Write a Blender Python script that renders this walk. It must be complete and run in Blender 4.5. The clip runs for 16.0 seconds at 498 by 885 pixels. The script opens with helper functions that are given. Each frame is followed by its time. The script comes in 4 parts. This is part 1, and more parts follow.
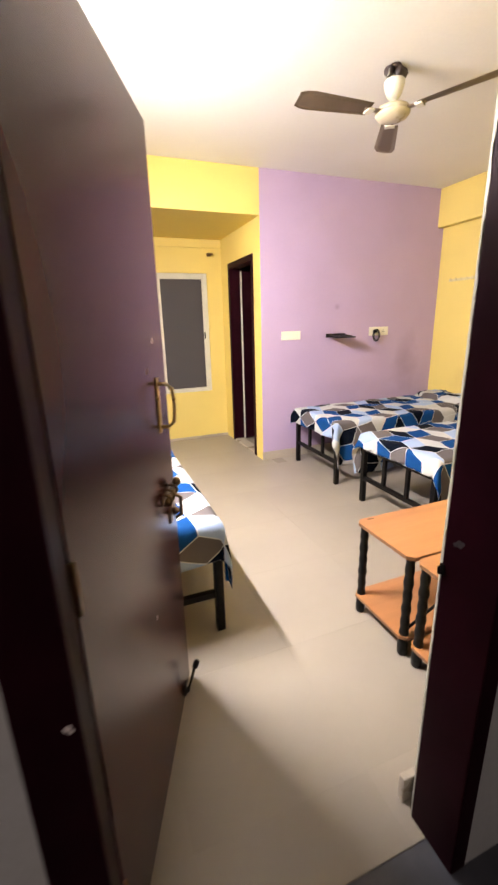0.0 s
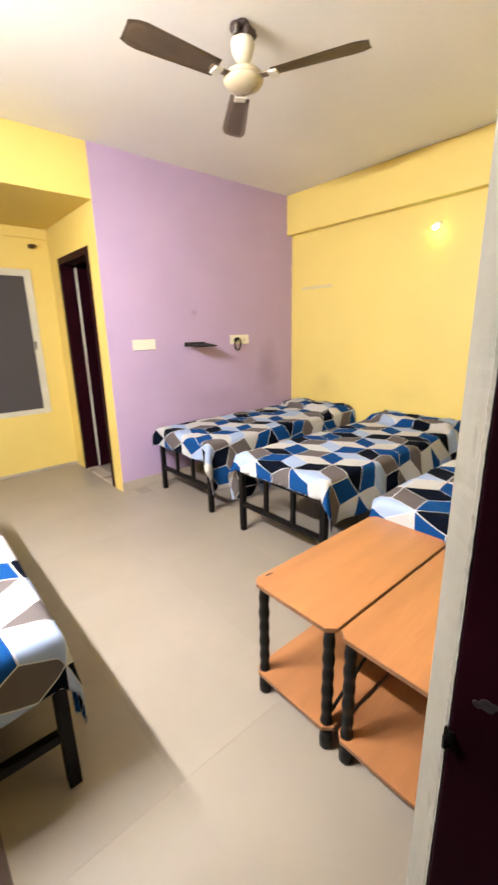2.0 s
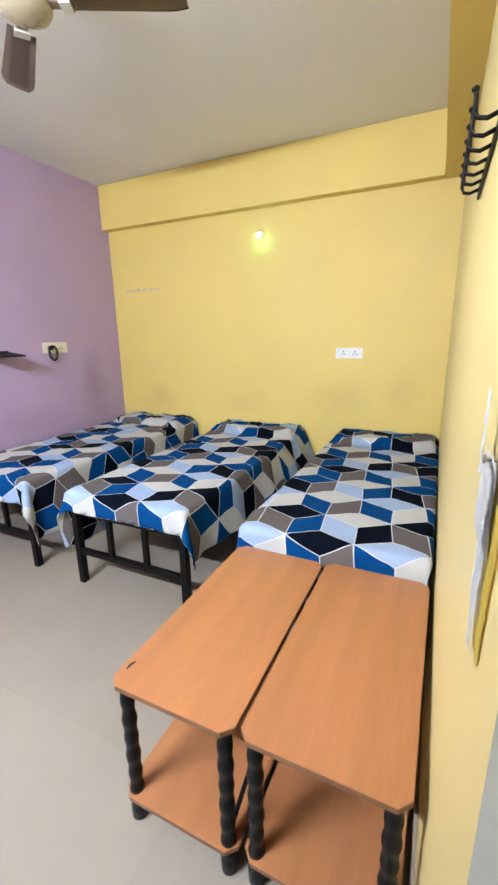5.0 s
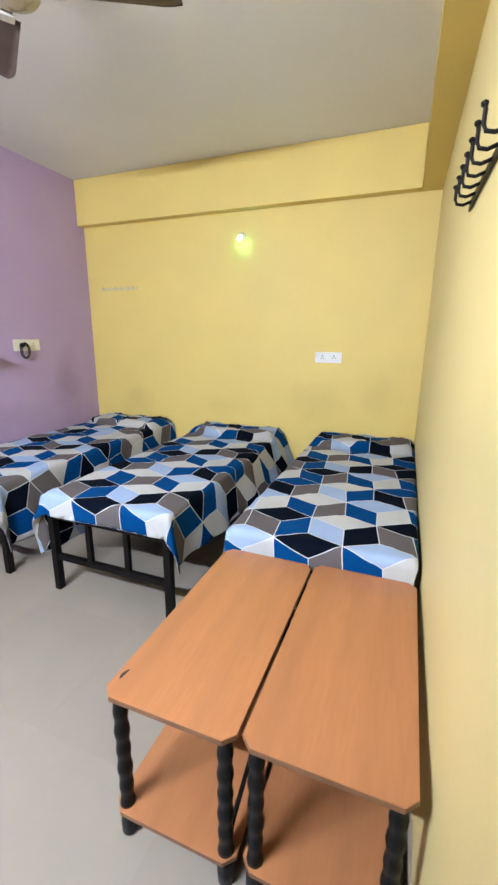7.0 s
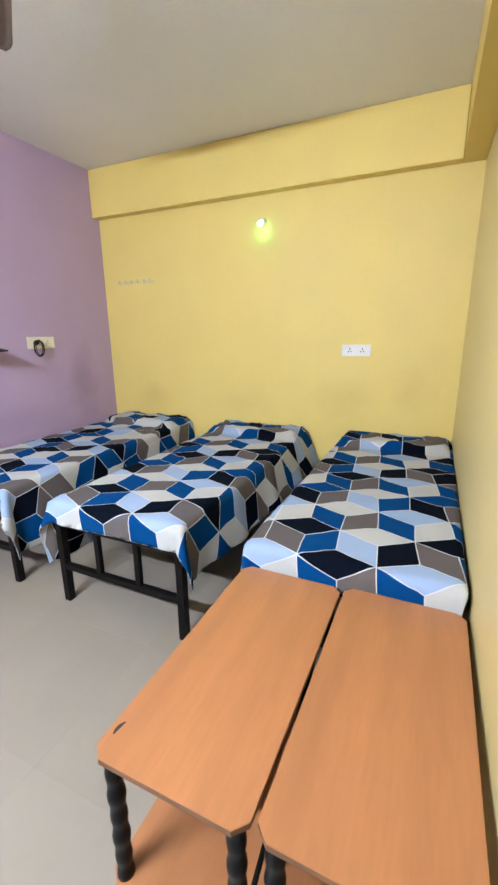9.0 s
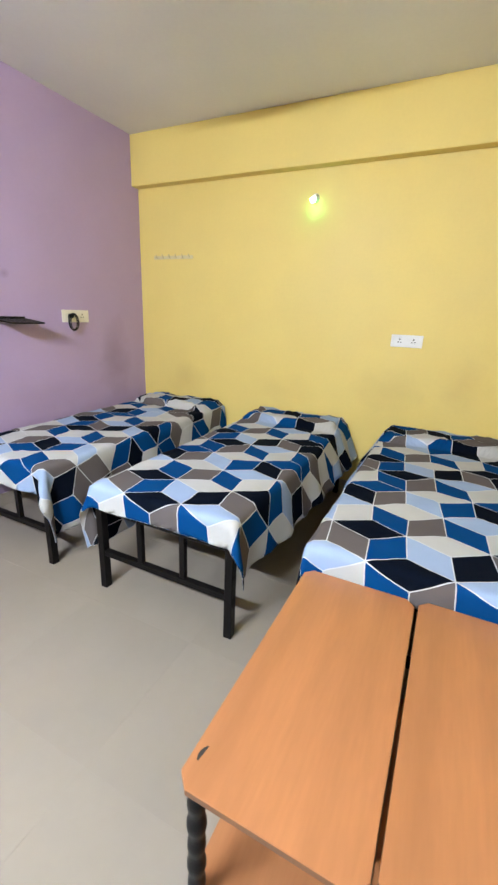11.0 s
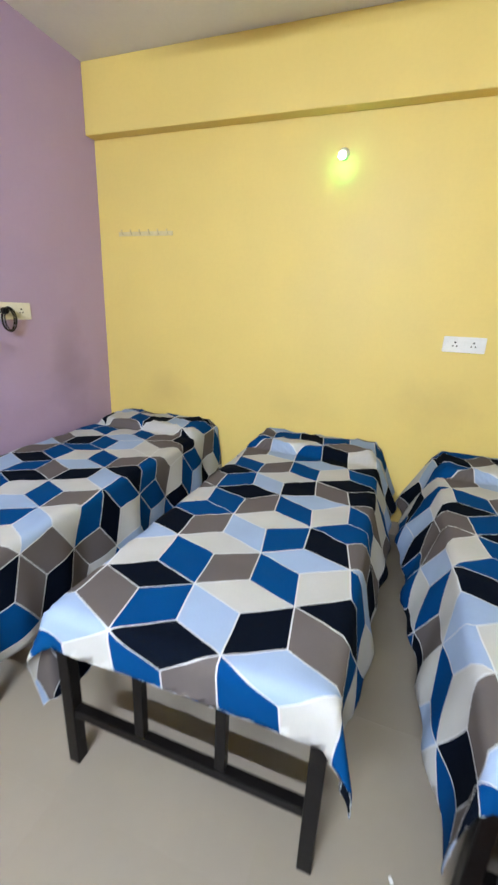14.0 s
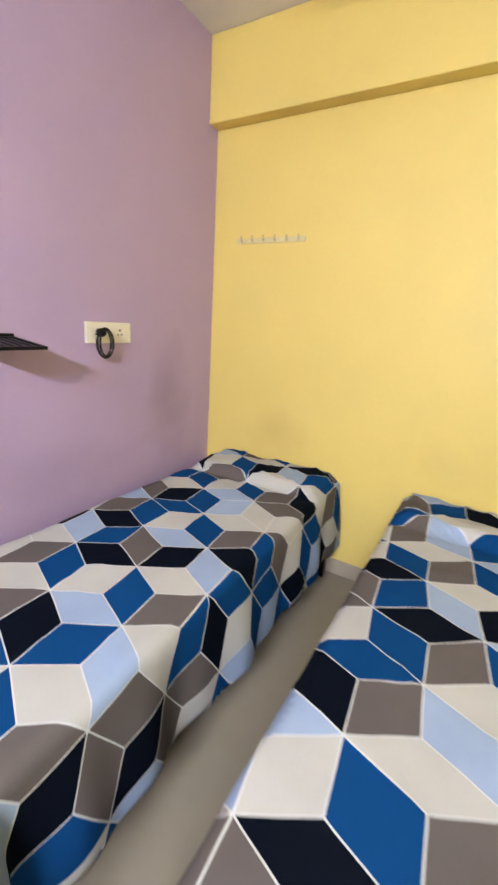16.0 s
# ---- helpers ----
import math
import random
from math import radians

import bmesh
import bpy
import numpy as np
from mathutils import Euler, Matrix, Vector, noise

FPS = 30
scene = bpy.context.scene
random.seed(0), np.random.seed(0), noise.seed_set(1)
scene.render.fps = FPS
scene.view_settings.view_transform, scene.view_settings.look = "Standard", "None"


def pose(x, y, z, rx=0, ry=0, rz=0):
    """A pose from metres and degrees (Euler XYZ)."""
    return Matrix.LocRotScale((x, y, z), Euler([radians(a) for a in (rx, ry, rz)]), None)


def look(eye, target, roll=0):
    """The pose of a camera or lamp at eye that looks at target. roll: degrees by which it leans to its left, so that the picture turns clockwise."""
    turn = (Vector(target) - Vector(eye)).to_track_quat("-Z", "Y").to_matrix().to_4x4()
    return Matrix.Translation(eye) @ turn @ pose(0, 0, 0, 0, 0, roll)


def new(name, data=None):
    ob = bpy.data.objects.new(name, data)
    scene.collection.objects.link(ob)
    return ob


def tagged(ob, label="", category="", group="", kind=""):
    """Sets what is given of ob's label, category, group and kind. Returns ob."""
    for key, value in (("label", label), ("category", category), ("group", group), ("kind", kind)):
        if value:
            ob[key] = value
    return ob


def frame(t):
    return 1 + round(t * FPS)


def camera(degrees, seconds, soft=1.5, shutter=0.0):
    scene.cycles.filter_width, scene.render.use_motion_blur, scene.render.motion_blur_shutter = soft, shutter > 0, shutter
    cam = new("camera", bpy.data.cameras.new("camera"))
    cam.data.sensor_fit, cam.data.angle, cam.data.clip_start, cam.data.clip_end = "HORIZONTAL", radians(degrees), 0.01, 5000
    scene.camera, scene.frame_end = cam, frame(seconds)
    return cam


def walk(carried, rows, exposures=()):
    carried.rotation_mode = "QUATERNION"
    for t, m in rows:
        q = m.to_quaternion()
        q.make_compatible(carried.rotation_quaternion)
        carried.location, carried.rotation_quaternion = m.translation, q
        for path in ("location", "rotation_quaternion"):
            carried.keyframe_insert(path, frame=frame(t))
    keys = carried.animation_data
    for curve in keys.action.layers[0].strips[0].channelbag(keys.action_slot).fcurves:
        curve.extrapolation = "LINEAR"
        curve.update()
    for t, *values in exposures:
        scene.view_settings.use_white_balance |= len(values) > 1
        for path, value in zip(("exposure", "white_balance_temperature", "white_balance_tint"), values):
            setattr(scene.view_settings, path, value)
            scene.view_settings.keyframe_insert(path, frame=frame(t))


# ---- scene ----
cam = camera(63.0, 16.0, soft=2.6, shutter=0.5)
PATH = [
    (0, (0.283, 0.286, 1.471), (0.97, 2.079, 0.909), -1.5),
    (0.5, (0.476, 0.409, 1.452), (1.157, 2.204, 0.892), -1.8),
    (1, (0.538, 0.519, 1.435), (1.306, 2.263, 0.828), -1.2),
    (1.5, (0.536, 0.692, 1.434), (1.551, 2.321, 0.871), -1.1),
    (2, (0.538, 0.776, 1.438), (1.797, 2.237, 0.908), -1.3),
    (2.5, (0.603, 0.827, 1.44), (2.038, 2.123, 0.928), -2.1),
    (3, (0.735, 0.882, 1.438), (2.297, 2.032, 0.95), -2.5),
    (3.5, (0.778, 0.921, 1.439), (2.404, 1.957, 0.906), -2.5),
    (4, (0.772, 1.023, 1.431), (2.458, 1.959, 0.9), -1.8),
    (4.5, (0.771, 1.056, 1.438), (2.491, 1.934, 0.918), -1.4),
    (5, (0.774, 1.05, 1.436), (2.517, 1.886, 0.923), -1.0),
    (7.5, (0.748, 1.148, 1.427), (2.556, 1.842, 0.928), 0.6),
    (8, (0.838, 1.158, 1.422), (2.63, 1.901, 0.934), -0.4),
    (10.5, (0.978, 1.357, 1.411), (2.696, 2.201, 0.832), 1.2),
    (11, (0.964, 1.448, 1.417), (2.681, 2.279, 0.817), 2.3),
    (11.5, (1.024, 1.507, 1.425), (2.73, 2.325, 0.776), 2.5),
    (12, (1.18, 1.594, 1.418), (2.89, 2.39, 0.755), 2.2),
    (12.5, (1.284, 1.699, 1.394), (3.018, 2.434, 0.722), 2.1),
    (13, (1.34, 1.893, 1.393), (3.097, 2.566, 0.714), 2.3),
    (13.5, (1.395, 2.022, 1.399), (3.172, 2.677, 0.756), 2.2),
    (14, (1.586, 2.12, 1.402), (3.383, 2.75, 0.791), 2.5),
    (14.5, (1.73, 2.192, 1.42), (3.541, 2.83, 0.861), 2.8),
    (15, (1.829, 2.382, 1.428), (3.622, 3.07, 0.869), 3.1),
    (15.5, (1.922, 2.527, 1.435), (3.674, 3.312, 0.873), 3.7),
    (16, (2.067, 2.678, 1.431), (3.740, 3.634, 0.870), 3.7),
]
EXPOSURES = [(0.0, 0.98, 7450, 26), (1.0, 0.9, 7000, 24), (2.0, 0.91, 7250, 23), (3.5, 0.79, 7150, 22), (5.0, 0.65, 6050, 19), (8.0, 0.57, 5850, 18), (10.5, 0.61, 6150, 17), (12.5, 0.56, 5700, 15), (13.5, 0.56, 5500, 14), (14.5, 0.6, 6800, 18), (15.5, 0.65, 7150, 21), (16.0, 0.77, 6600, 20)]
walk(cam, [(t, look(eye, target, roll)) for t, eye, target, roll in PATH], EXPOSURES)


# ---- world and large lights ----
world = bpy.data.worlds.new("night_world")
scene.world = world
world.use_nodes = True
world.node_tree.nodes["Background"].inputs[0].default_value = (0.010, 0.010, 0.020, 1)
world.node_tree.nodes["Background"].inputs[1].default_value = 0.3

TUBE_POWER = 790.0
CORRIDOR_FILL_POWER = 80.0
NIGHT_BULB_POWER = 0.16


# ---- materials ----
def material(name, rgb, rough=0.6, metal=0.0, var=0.08, scale=3.0, fine=0.04, fine_scale=60.0, bump=0.05, bump_scale=120.0,
             coat=0.0, spec=0.5, stain=None, stain_scale=1.2, stain_low=0.55, stain_high=0.75, rough_var=0.08, stretch=(1, 1, 1), shift=False, smudges=(), smudge_tint=(0.3, 0.25, 0.2)):
    m = bpy.data.materials.new(name)
    m.use_nodes = True
    nt = m.node_tree
    n, l = nt.nodes, nt.links
    b = n["Principled BSDF"]
    b.inputs["Metallic"].default_value = metal
    b.inputs["Specular IOR Level"].default_value = spec
    b.inputs["Coat Weight"].default_value = coat
    b.inputs["Coat Roughness"].default_value = 0.12
    tc = n.new("ShaderNodeTexCoord")
    mp = n.new("ShaderNodeMapping")
    mp.inputs["Scale"].default_value = stretch
    if shift:
        oi = n.new("ShaderNodeObjectInfo")
        add = n.new("ShaderNodeVectorMath")
        add.operation = "MULTIPLY_ADD"
        add.inputs[1].default_value = (37.0, 53.0, 19.0)
        l.new(oi.outputs["Random"], add.inputs[0])
        l.new(tc.outputs["Object"], add.inputs[2])
        l.new(add.outputs["Vector"], mp.inputs["Vector"])
    else:
        l.new(tc.outputs["Object"], mp.inputs["Vector"])

    def noise_tex(s, detail):
        t = n.new("ShaderNodeTexNoise")
        t.inputs["Scale"].default_value = s
        t.inputs["Detail"].default_value = detail
        l.new(mp.outputs["Vector"], t.inputs["Vector"])
        return t.outputs["Fac"]

    def ramp(fac, lo, hi, a, c):
        r = n.new("ShaderNodeMapRange")
        r.inputs["From Min"].default_value, r.inputs["From Max"].default_value = lo, hi
        r.inputs["To Min"].default_value, r.inputs["To Max"].default_value = a, c
        l.new(fac, r.inputs["Value"])
        return r.outputs["Result"]

    def mix(fac, a, c, kind="MIX"):
        x = n.new("ShaderNodeMix")
        x.data_type, x.blend_type = "RGBA", kind
        if isinstance(fac, float):
            x.inputs[0].default_value = fac
        else:
            l.new(fac, x.inputs[0])
        for s, v in ((x.inputs[6], a), (x.inputs[7], c)):
            if isinstance(v, tuple):
                s.default_value = (*v, 1)
            else:
                l.new(v, s)
        return x.outputs[2]

    big = noise_tex(scale, 4)
    small = noise_tex(fine_scale, 3)
    dark = tuple(c * (1 - var * 1.6) for c in rgb)
    light = tuple(min(1, c * (1 + var)) for c in rgb)
    col = mix(ramp(big, 0.3, 0.7, 0, 1), dark, light)
    col = mix(ramp(small, 0.3, 0.7, 0, fine * 4), col, tuple(c * 0.6 for c in rgb))
    if stain:
        col = mix(ramp(noise_tex(stain_scale, 5), stain_low, stain_high, 0, 0.6), col, stain)
    for cx, cy, cz, rx, ry, rz, amount in smudges:
        # greasy marks from heads and hands on the yellow wall, darker blotches on lilac
        sm = n.new("ShaderNodeMapping")
        sm.vector_type = "TEXTURE"
        sm.inputs["Location"].default_value, sm.inputs["Scale"].default_value = (cx, cy, cz), (rx, ry, rz)
        l.new(tc.outputs["Object"], sm.inputs["Vector"])
        ln = n.new("ShaderNodeVectorMath")
        ln.operation = "LENGTH"
        l.new(sm.outputs["Vector"], ln.inputs[0])
        ragged = n.new("ShaderNodeMath")
        ragged.operation = "MULTIPLY_ADD"
        l.new(noise_tex(7.0, 3), ragged.inputs[0])
        ragged.inputs[1].default_value = 0.9
        l.new(ln.outputs["Value"], ragged.inputs[2])
        col = mix(ramp(ragged.outputs[0], 0.55, 1.35, amount, 0.0), col, smudge_tint)
    l.new(col, b.inputs["Base Color"])
    l.new(ramp(big, 0.3, 0.7, max(0.02, rough - rough_var), min(1, rough + rough_var)), b.inputs["Roughness"])
    if bump:
        bp = n.new("ShaderNodeBump")
        bp.inputs["Strength"].default_value = bump
        bp.inputs["Distance"].default_value = 0.01
        l.new(noise_tex(bump_scale, 4), bp.inputs["Height"])
        l.new(bp.outputs["Normal"], b.inputs["Normal"])
    return m


def glow(name, rgb, strength):
    m = bpy.data.materials.new(name)
    m.use_nodes = True
    b = m.node_tree.nodes["Principled BSDF"]
    b.inputs["Base Color"].default_value = (*rgb, 1)
    b.inputs["Emission Color"].default_value = (*rgb, 1)
    b.inputs["Emission Strength"].default_value = strength
    return m


M_YELLOW = material("yellow_wall_paint", (0.745, 0.575, 0.175), 0.55, var=0.03, scale=1.4, fine=0.012, fine_scale=45, bump=0.06, bump_scale=70,
                    smudges=((4.246, 3.74, 0.80, 0.5, 0.26, 0.20, 0.30), (4.246, 1.88, 0.90, 0.5, 0.36, 0.20, 0.22), (4.246, 1.36, 0.98, 0.5, 0.22, 0.22, 0.24),
                             (4.246, 2.75, 0.80, 0.5, 0.40, 0.16, 0.14)), smudge_tint=(0.46, 0.31, 0.11))
# paler than M_YELLOW, which the lintel and short stretch of this wall keep
M_CREAMWALL = material("pale_cream_yellow_wall", (0.70, 0.575, 0.255), 0.5, var=0.03, scale=1.4, fine=0.012, fine_scale=45, bump=0.06, bump_scale=70)
M_LILAC = material("lilac_wall_paint", (0.44, 0.33, 0.52), 0.55, var=0.035, scale=1.6, fine=0.012, fine_scale=45, bump=0.06, bump_scale=70,
                   smudges=((3.84, 4.25, 0.98, 0.24, 0.5, 0.42, 0.55), (2.866, 4.25, 1.62, 0.05, 0.5, 0.045, 0.65), (3.1, 4.25, 0.75, 0.6, 0.5, 0.16, 0.18)), smudge_tint=(0.27, 0.19, 0.29))
M_CEIL = material("white_ceiling_paint", (0.76, 0.75, 0.745), 0.75, var=0.03, scale=0.9, fine=0.015, fine_scale=40, bump=0.08, bump_scale=60)
M_GREY = material("grey_corridor_paint", (0.50, 0.50, 0.50), 0.6, var=0.06, scale=2)
M_PLASTER = material("bare_putty_reveal", (0.375, 0.365, 0.305), 0.6, var=0.06, scale=6, fine=0.04, bump=0.10, bump_scale=30, stain=(0.25, 0.215, 0.16),
                     stain_scale=7, stain_low=0.62, stain_high=0.72)
M_TILE = material("cream_vitrified_tile", (0.285, 0.247, 0.204), 0.34, var=0.045, scale=1.8, fine=0.012, fine_scale=25, bump=0.004, bump_scale=6,
                  rough_var=0.0, shift=True)
M_GROUT = material("tile_grout", (0.262, 0.227, 0.188), 0.6)
M_SKIRT = material("beige_skirting_tile", (0.40, 0.345, 0.285), 0.3, var=0.06)
M_DARKFLOOR = material("dark_corridor_stone", (0.060, 0.062, 0.075), 0.45, var=0.2, scale=9)
M_MAROON = material("maroon_laminate", (0.058, 0.012, 0.016), 0.21, var=0.06, scale=1.6, fine=0.01, fine_scale=8, bump=0.0, rough_var=0.0, spec=0.22)
M_FRAME = material("dark_maroon_gloss_paint", (0.018, 0.003, 0.006), 0.42, var=0.2, scale=5, bump=0.0, spec=0.03, rough_var=0.0)
M_BLACKMETAL = material("black_enamelled_steel", (0.006, 0.005, 0.005), 0.42, var=0.25, scale=14, bump=0.04, bump_scale=60, spec=0.12, stain=(0.05, 0.032, 0.025),
                        stain_scale=16, stain_low=0.66, stain_high=0.8)
M_BLACKPLASTIC = material("black_moulded_plastic", (0.008, 0.008, 0.008), 0.45, var=0.2, scale=20, bump=0.05, spec=0.14)
M_WOOD = material("orange_brown_laminate", (0.385, 0.163, 0.066), 0.29, var=0.10, scale=1.6, fine=0.045, fine_scale=14, bump=0.015, bump_scale=60, stretch=(0.9, 7, 7),
                  rough_var=0.0)
M_WOODEDGE = material("brown_board_edge", (0.20, 0.095, 0.045), 0.55, var=0.12, scale=12)
M_SCUFF = material("rubbed_maroon_paint", (0.034, 0.024, 0.027), 0.6, var=0.3, scale=60, bump=0.0)
M_PUTTY = material("pale_laminate_chip", (0.72, 0.64, 0.62), 0.7, var=0.1, scale=40, bump=0.0)
M_IVORY = material("ivory_switch_plastic", (0.78, 0.74, 0.62), 0.35, var=0.03, scale=8, bump=0.0)
M_PALEHOOK = material("yellowed_clear_plastic", (0.66, 0.56, 0.30), 0.4, var=0.06, scale=20, bump=0.0)
M_WHITEPLASTIC = material("white_switch_plastic", (0.80, 0.80, 0.80), 0.3, var=0.02, scale=8, bump=0.0)
M_HOLE = material("socket_hole_black", (0.015, 0.015, 0.015), 0.7, bump=0.0)
M_CREAM = material("cream_fan_enamel", (0.52, 0.46, 0.33), 0.32, var=0.05, scale=10, bump=0.0)
M_BLADE = material("brown_fan_blade_enamel", (0.20, 0.145, 0.105), 0.42, var=0.12, scale=6)
M_FANWHITE = material("ivory_white_enamel", (0.70, 0.68, 0.60), 0.35, var=0.04, scale=12, bump=0.0)
M_CLAMPBLACK = material("dark_brown_rubber", (0.035, 0.020, 0.018), 0.6, var=0.2, scale=20)
M_BRONZE = material("antique_bronze", (0.16, 0.105, 0.06), 0.38, metal=0.85, var=0.2, scale=30)
M_BRASS = material("satin_brass", (0.52, 0.40, 0.22), 0.32, metal=0.9, var=0.12, scale=30)
M_STEEL = material("dull_steel", (0.45, 0.45, 0.44), 0.35, metal=0.9, var=0.1, scale=30)
M_ALU = material("white_window_frame", (0.62, 0.60, 0.51), 0.4, var=0.05, scale=6)
M_MESH = material("grey_insect_mesh", (0.058, 0.052, 0.057), 0.75, var=0.06, scale=5, bump=0.2, bump_scale=400)
M_PAPER = material("creased_white_paper", (0.74, 0.74, 0.76), 0.7, var=0.06, scale=14, bump=0.35, bump_scale=22, stain=(0.45, 0.45, 0.50), stain_scale=16,
                   stain_low=0.68, stain_high=0.76)
M_YPAPER = material("yellow_paper", (0.74, 0.56, 0.10), 0.65, var=0.08, scale=12, bump=0.2, bump_scale=24)
M_MATTRESS = material("dark_mattress_cover", (0.05, 0.045, 0.05), 0.85, var=0.2, scale=8, bump=0.2)
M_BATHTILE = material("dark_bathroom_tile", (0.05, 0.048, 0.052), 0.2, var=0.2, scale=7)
M_PURPLEOUT = material("purple_outer_wall", (0.040, 0.016, 0.066), 0.7, var=0.1, scale=2)
M_DARKOUT = material("unlit_outer_wall", (0.030, 0.020, 0.048), 0.8, var=0.2, scale=2)
M_TUBE = glow("tube_light_glass", (0.86, 0.95, 1.0), TUBE_POWER)
M_CLAMP = glow("corridor_fill_glass", (1.0, 0.96, 0.90), CORRIDOR_FILL_POWER)
M_NIGHT = glow("night_bulb_glass", (0.62, 1.0, 0.66), 6.0)


def cloth(name, rgb):
    return material(name, rgb, 0.9, var=0.05, scale=5, fine=0.03, fine_scale=260, bump=0.08, bump_scale=300, spec=0.03)


SPREAD_MATS = [
    cloth("spread_navy", (0.003, 0.005, 0.011)),
    cloth("spread_blue", (0.003, 0.050, 0.180)),
    cloth("spread_grey", (0.118, 0.104, 0.105)),
    cloth("spread_light_blue", (0.30, 0.395, 0.59)),
    cloth("spread_off_white", (0.465, 0.468, 0.468)),
    cloth("spread_white_line", (0.58, 0.60, 0.64)),
]


# ---- mesh helpers ----
def finish(name, bm, mats, parent=None, smooth=False, at=None):
    bmesh.ops.recalc_face_normals(bm, faces=bm.faces)
    me = bpy.data.meshes.new(name)
    bm.to_mesh(me)
    bm.free()
    for m in mats if isinstance(mats, (list, tuple)) else [mats]:
        me.materials.append(m)
    if smooth:
        for p in me.polygons:
            p.use_smooth = True
    ob = new(name, me)
    if parent:
        ob.parent = parent
    if at is not None:
        ob.matrix_basis = at
    return ob


def add_box(bm, x0, x1, y0, y1, z0, z1, bevel=0.0, seg=2, mat=0, m=None):
    made = bmesh.ops.create_cube(bm, size=1)
    vs = made["verts"]
    for v in vs:
        v.co = Vector((x0 + (v.co.x + 0.5) * (x1 - x0), y0 + (v.co.y + 0.5) * (y1 - y0), z0 + (v.co.z + 0.5) * (z1 - z0)))
    fs = set(f for v in vs for f in v.link_faces)
    if bevel:
        es = list(set(e for v in vs for e in v.link_edges))
        r = bmesh.ops.bevel(bm, geom=es, offset=bevel, segments=seg, affect="EDGES", profile=0.5)
        fs = set(r["faces"]) | {f for f in fs if f.is_valid}
        vs = list(set(v for f in fs for v in f.verts))
    for f in fs:
        f.material_index = mat
    if m is not None:
        bmesh.ops.transform(bm, matrix=m, verts=vs)
    return fs


def box(name, x0, x1, y0, y1, z0, z1, mat, bevel=0.0, parent=None, seg=2):
    bm = bmesh.new()
    add_box(bm, x0, x1, y0, y1, z0, z1, bevel, seg)
    return finish(name, bm, mat, parent)


def prism(name, outline, z0, z1, mat, parent=None, bevel=0.0):
    """An upright slab over a plan outline."""
    bm = bmesh.new()
    low = [bm.verts.new((x, y, z0)) for x, y in outline]
    top = [bm.verts.new((x, y, z1)) for x, y in outline]
    bm.faces.new(low[::-1])
    bm.faces.new(top)
    n = len(outline)
    for i in range(n):
        bm.faces.new((low[i], low[(i + 1) % n], top[(i + 1) % n], top[i]))
    if bevel:
        bmesh.ops.bevel(bm, geom=list(bm.edges), offset=bevel, segments=2, affect="EDGES", profile=0.5)
    return finish(name, bm, mat, parent)


def add_lathe(bm, profile, n=20, m=None, mat=0):
    """A turned shape round z from (radius, height) pairs, closed at both ends."""
    rings = []
    for r, z in profile:
        rings.append([bm.verts.new((r * math.cos(2 * math.pi * k / n), r * math.sin(2 * math.pi * k / n), z)) for k in range(n)])
    fs = []
    for a, b in zip(rings, rings[1:]):
        for k in range(n):
            fs.append(bm.faces.new((a[k], a[(k + 1) % n], b[(k + 1) % n], b[k])))
    fs.append(bm.faces.new(rings[0][::-1]))
    fs.append(bm.faces.new(rings[-1]))
    for f in fs:
        f.material_index = mat
    if m is not None:
        bmesh.ops.transform(bm, matrix=m, verts=[v for r in rings for v in r])


def add_tube(bm, points, radius, n=10, mat=0):
    """A round bar along a line of points."""
    pts = [Vector(p) for p in points]
    rings = []
    for i, p in enumerate(pts):
        d = (pts[min(i + 1, len(pts) - 1)] - pts[max(i - 1, 0)]).normalized()
        side = d.cross(Vector((0, 0, 1)) if abs(d.z) < 0.9 else Vector((1, 0, 0))).normalized()
        up = side.cross(d).normalized()
        rings.append([bm.verts.new(p + radius * (math.cos(2 * math.pi * k / n) * side + math.sin(2 * math.pi * k / n) * up)) for k in range(n)])
    fs = []
    for a, b in zip(rings, rings[1:]):
        for k in range(n):
            fs.append(bm.faces.new((a[k], a[(k + 1) % n], b[(k + 1) % n], b[k])))
    fs += [bm.faces.new(rings[0][::-1]), bm.faces.new(rings[-1])]
    for f in fs:
        f.material_index = mat


def empty(name, m):
    e = new(name)
    e.matrix_basis = m
    return e


# ---- the room's shell ----
XE, XBEAM = 4.246, 4.158          # east wall, face of its beam
YN, YALC = 4.25, 5.489            # lilac wall, window wall of the alcove
XW, XRET = -0.03, 1.968           # west wall, corner of the lilac wall
ZC, ZB = 2.85, 2.455              # ceiling, underside of the beams
YOUT = 0.80                       # corridor face of the door wall
XD0, XD1 = 0.125, 1.086           # rough door opening
ZD = 2.12


def y_south(x):
    """The room face of the door wall, which runs a little out of square."""
    return 0.987 + 0.0165 * (x - 1.086)


def struct(ob, label):
    return tagged(ob, label, kind="structure")


struct(prism("wall_south", [(XD1, YOUT), (XE + 0.15, YOUT), (XE + 0.15, y_south(XE)), (XD1, y_south(XD1))], 0, ZC, M_CREAMWALL), "pale cream-yellow wall beside the entrance")
struct(prism("wall_south_short", [(XW - 0.15, YOUT), (XD0, YOUT), (XD0, y_south(XD0)), (XW - 0.15, y_south(XW))], 0, ZC, M_YELLOW), "short yellow wall beside the door hinges")
struct(prism("wall_south_lintel", [(XD0, YOUT), (XD1, YOUT), (XD1, y_south(XD1)), (XD0, y_south(XD0))], ZD, ZC, M_YELLOW), "yellow wall over the entrance door")
struct(prism("beam_south", [(XW, y_south(XW)), (XE, y_south(XE)), (XE, 1.170), (XW, 1.105)], ZB, ZC - 0.001, M_YELLOW), "yellow ceiling beam over the door wall")
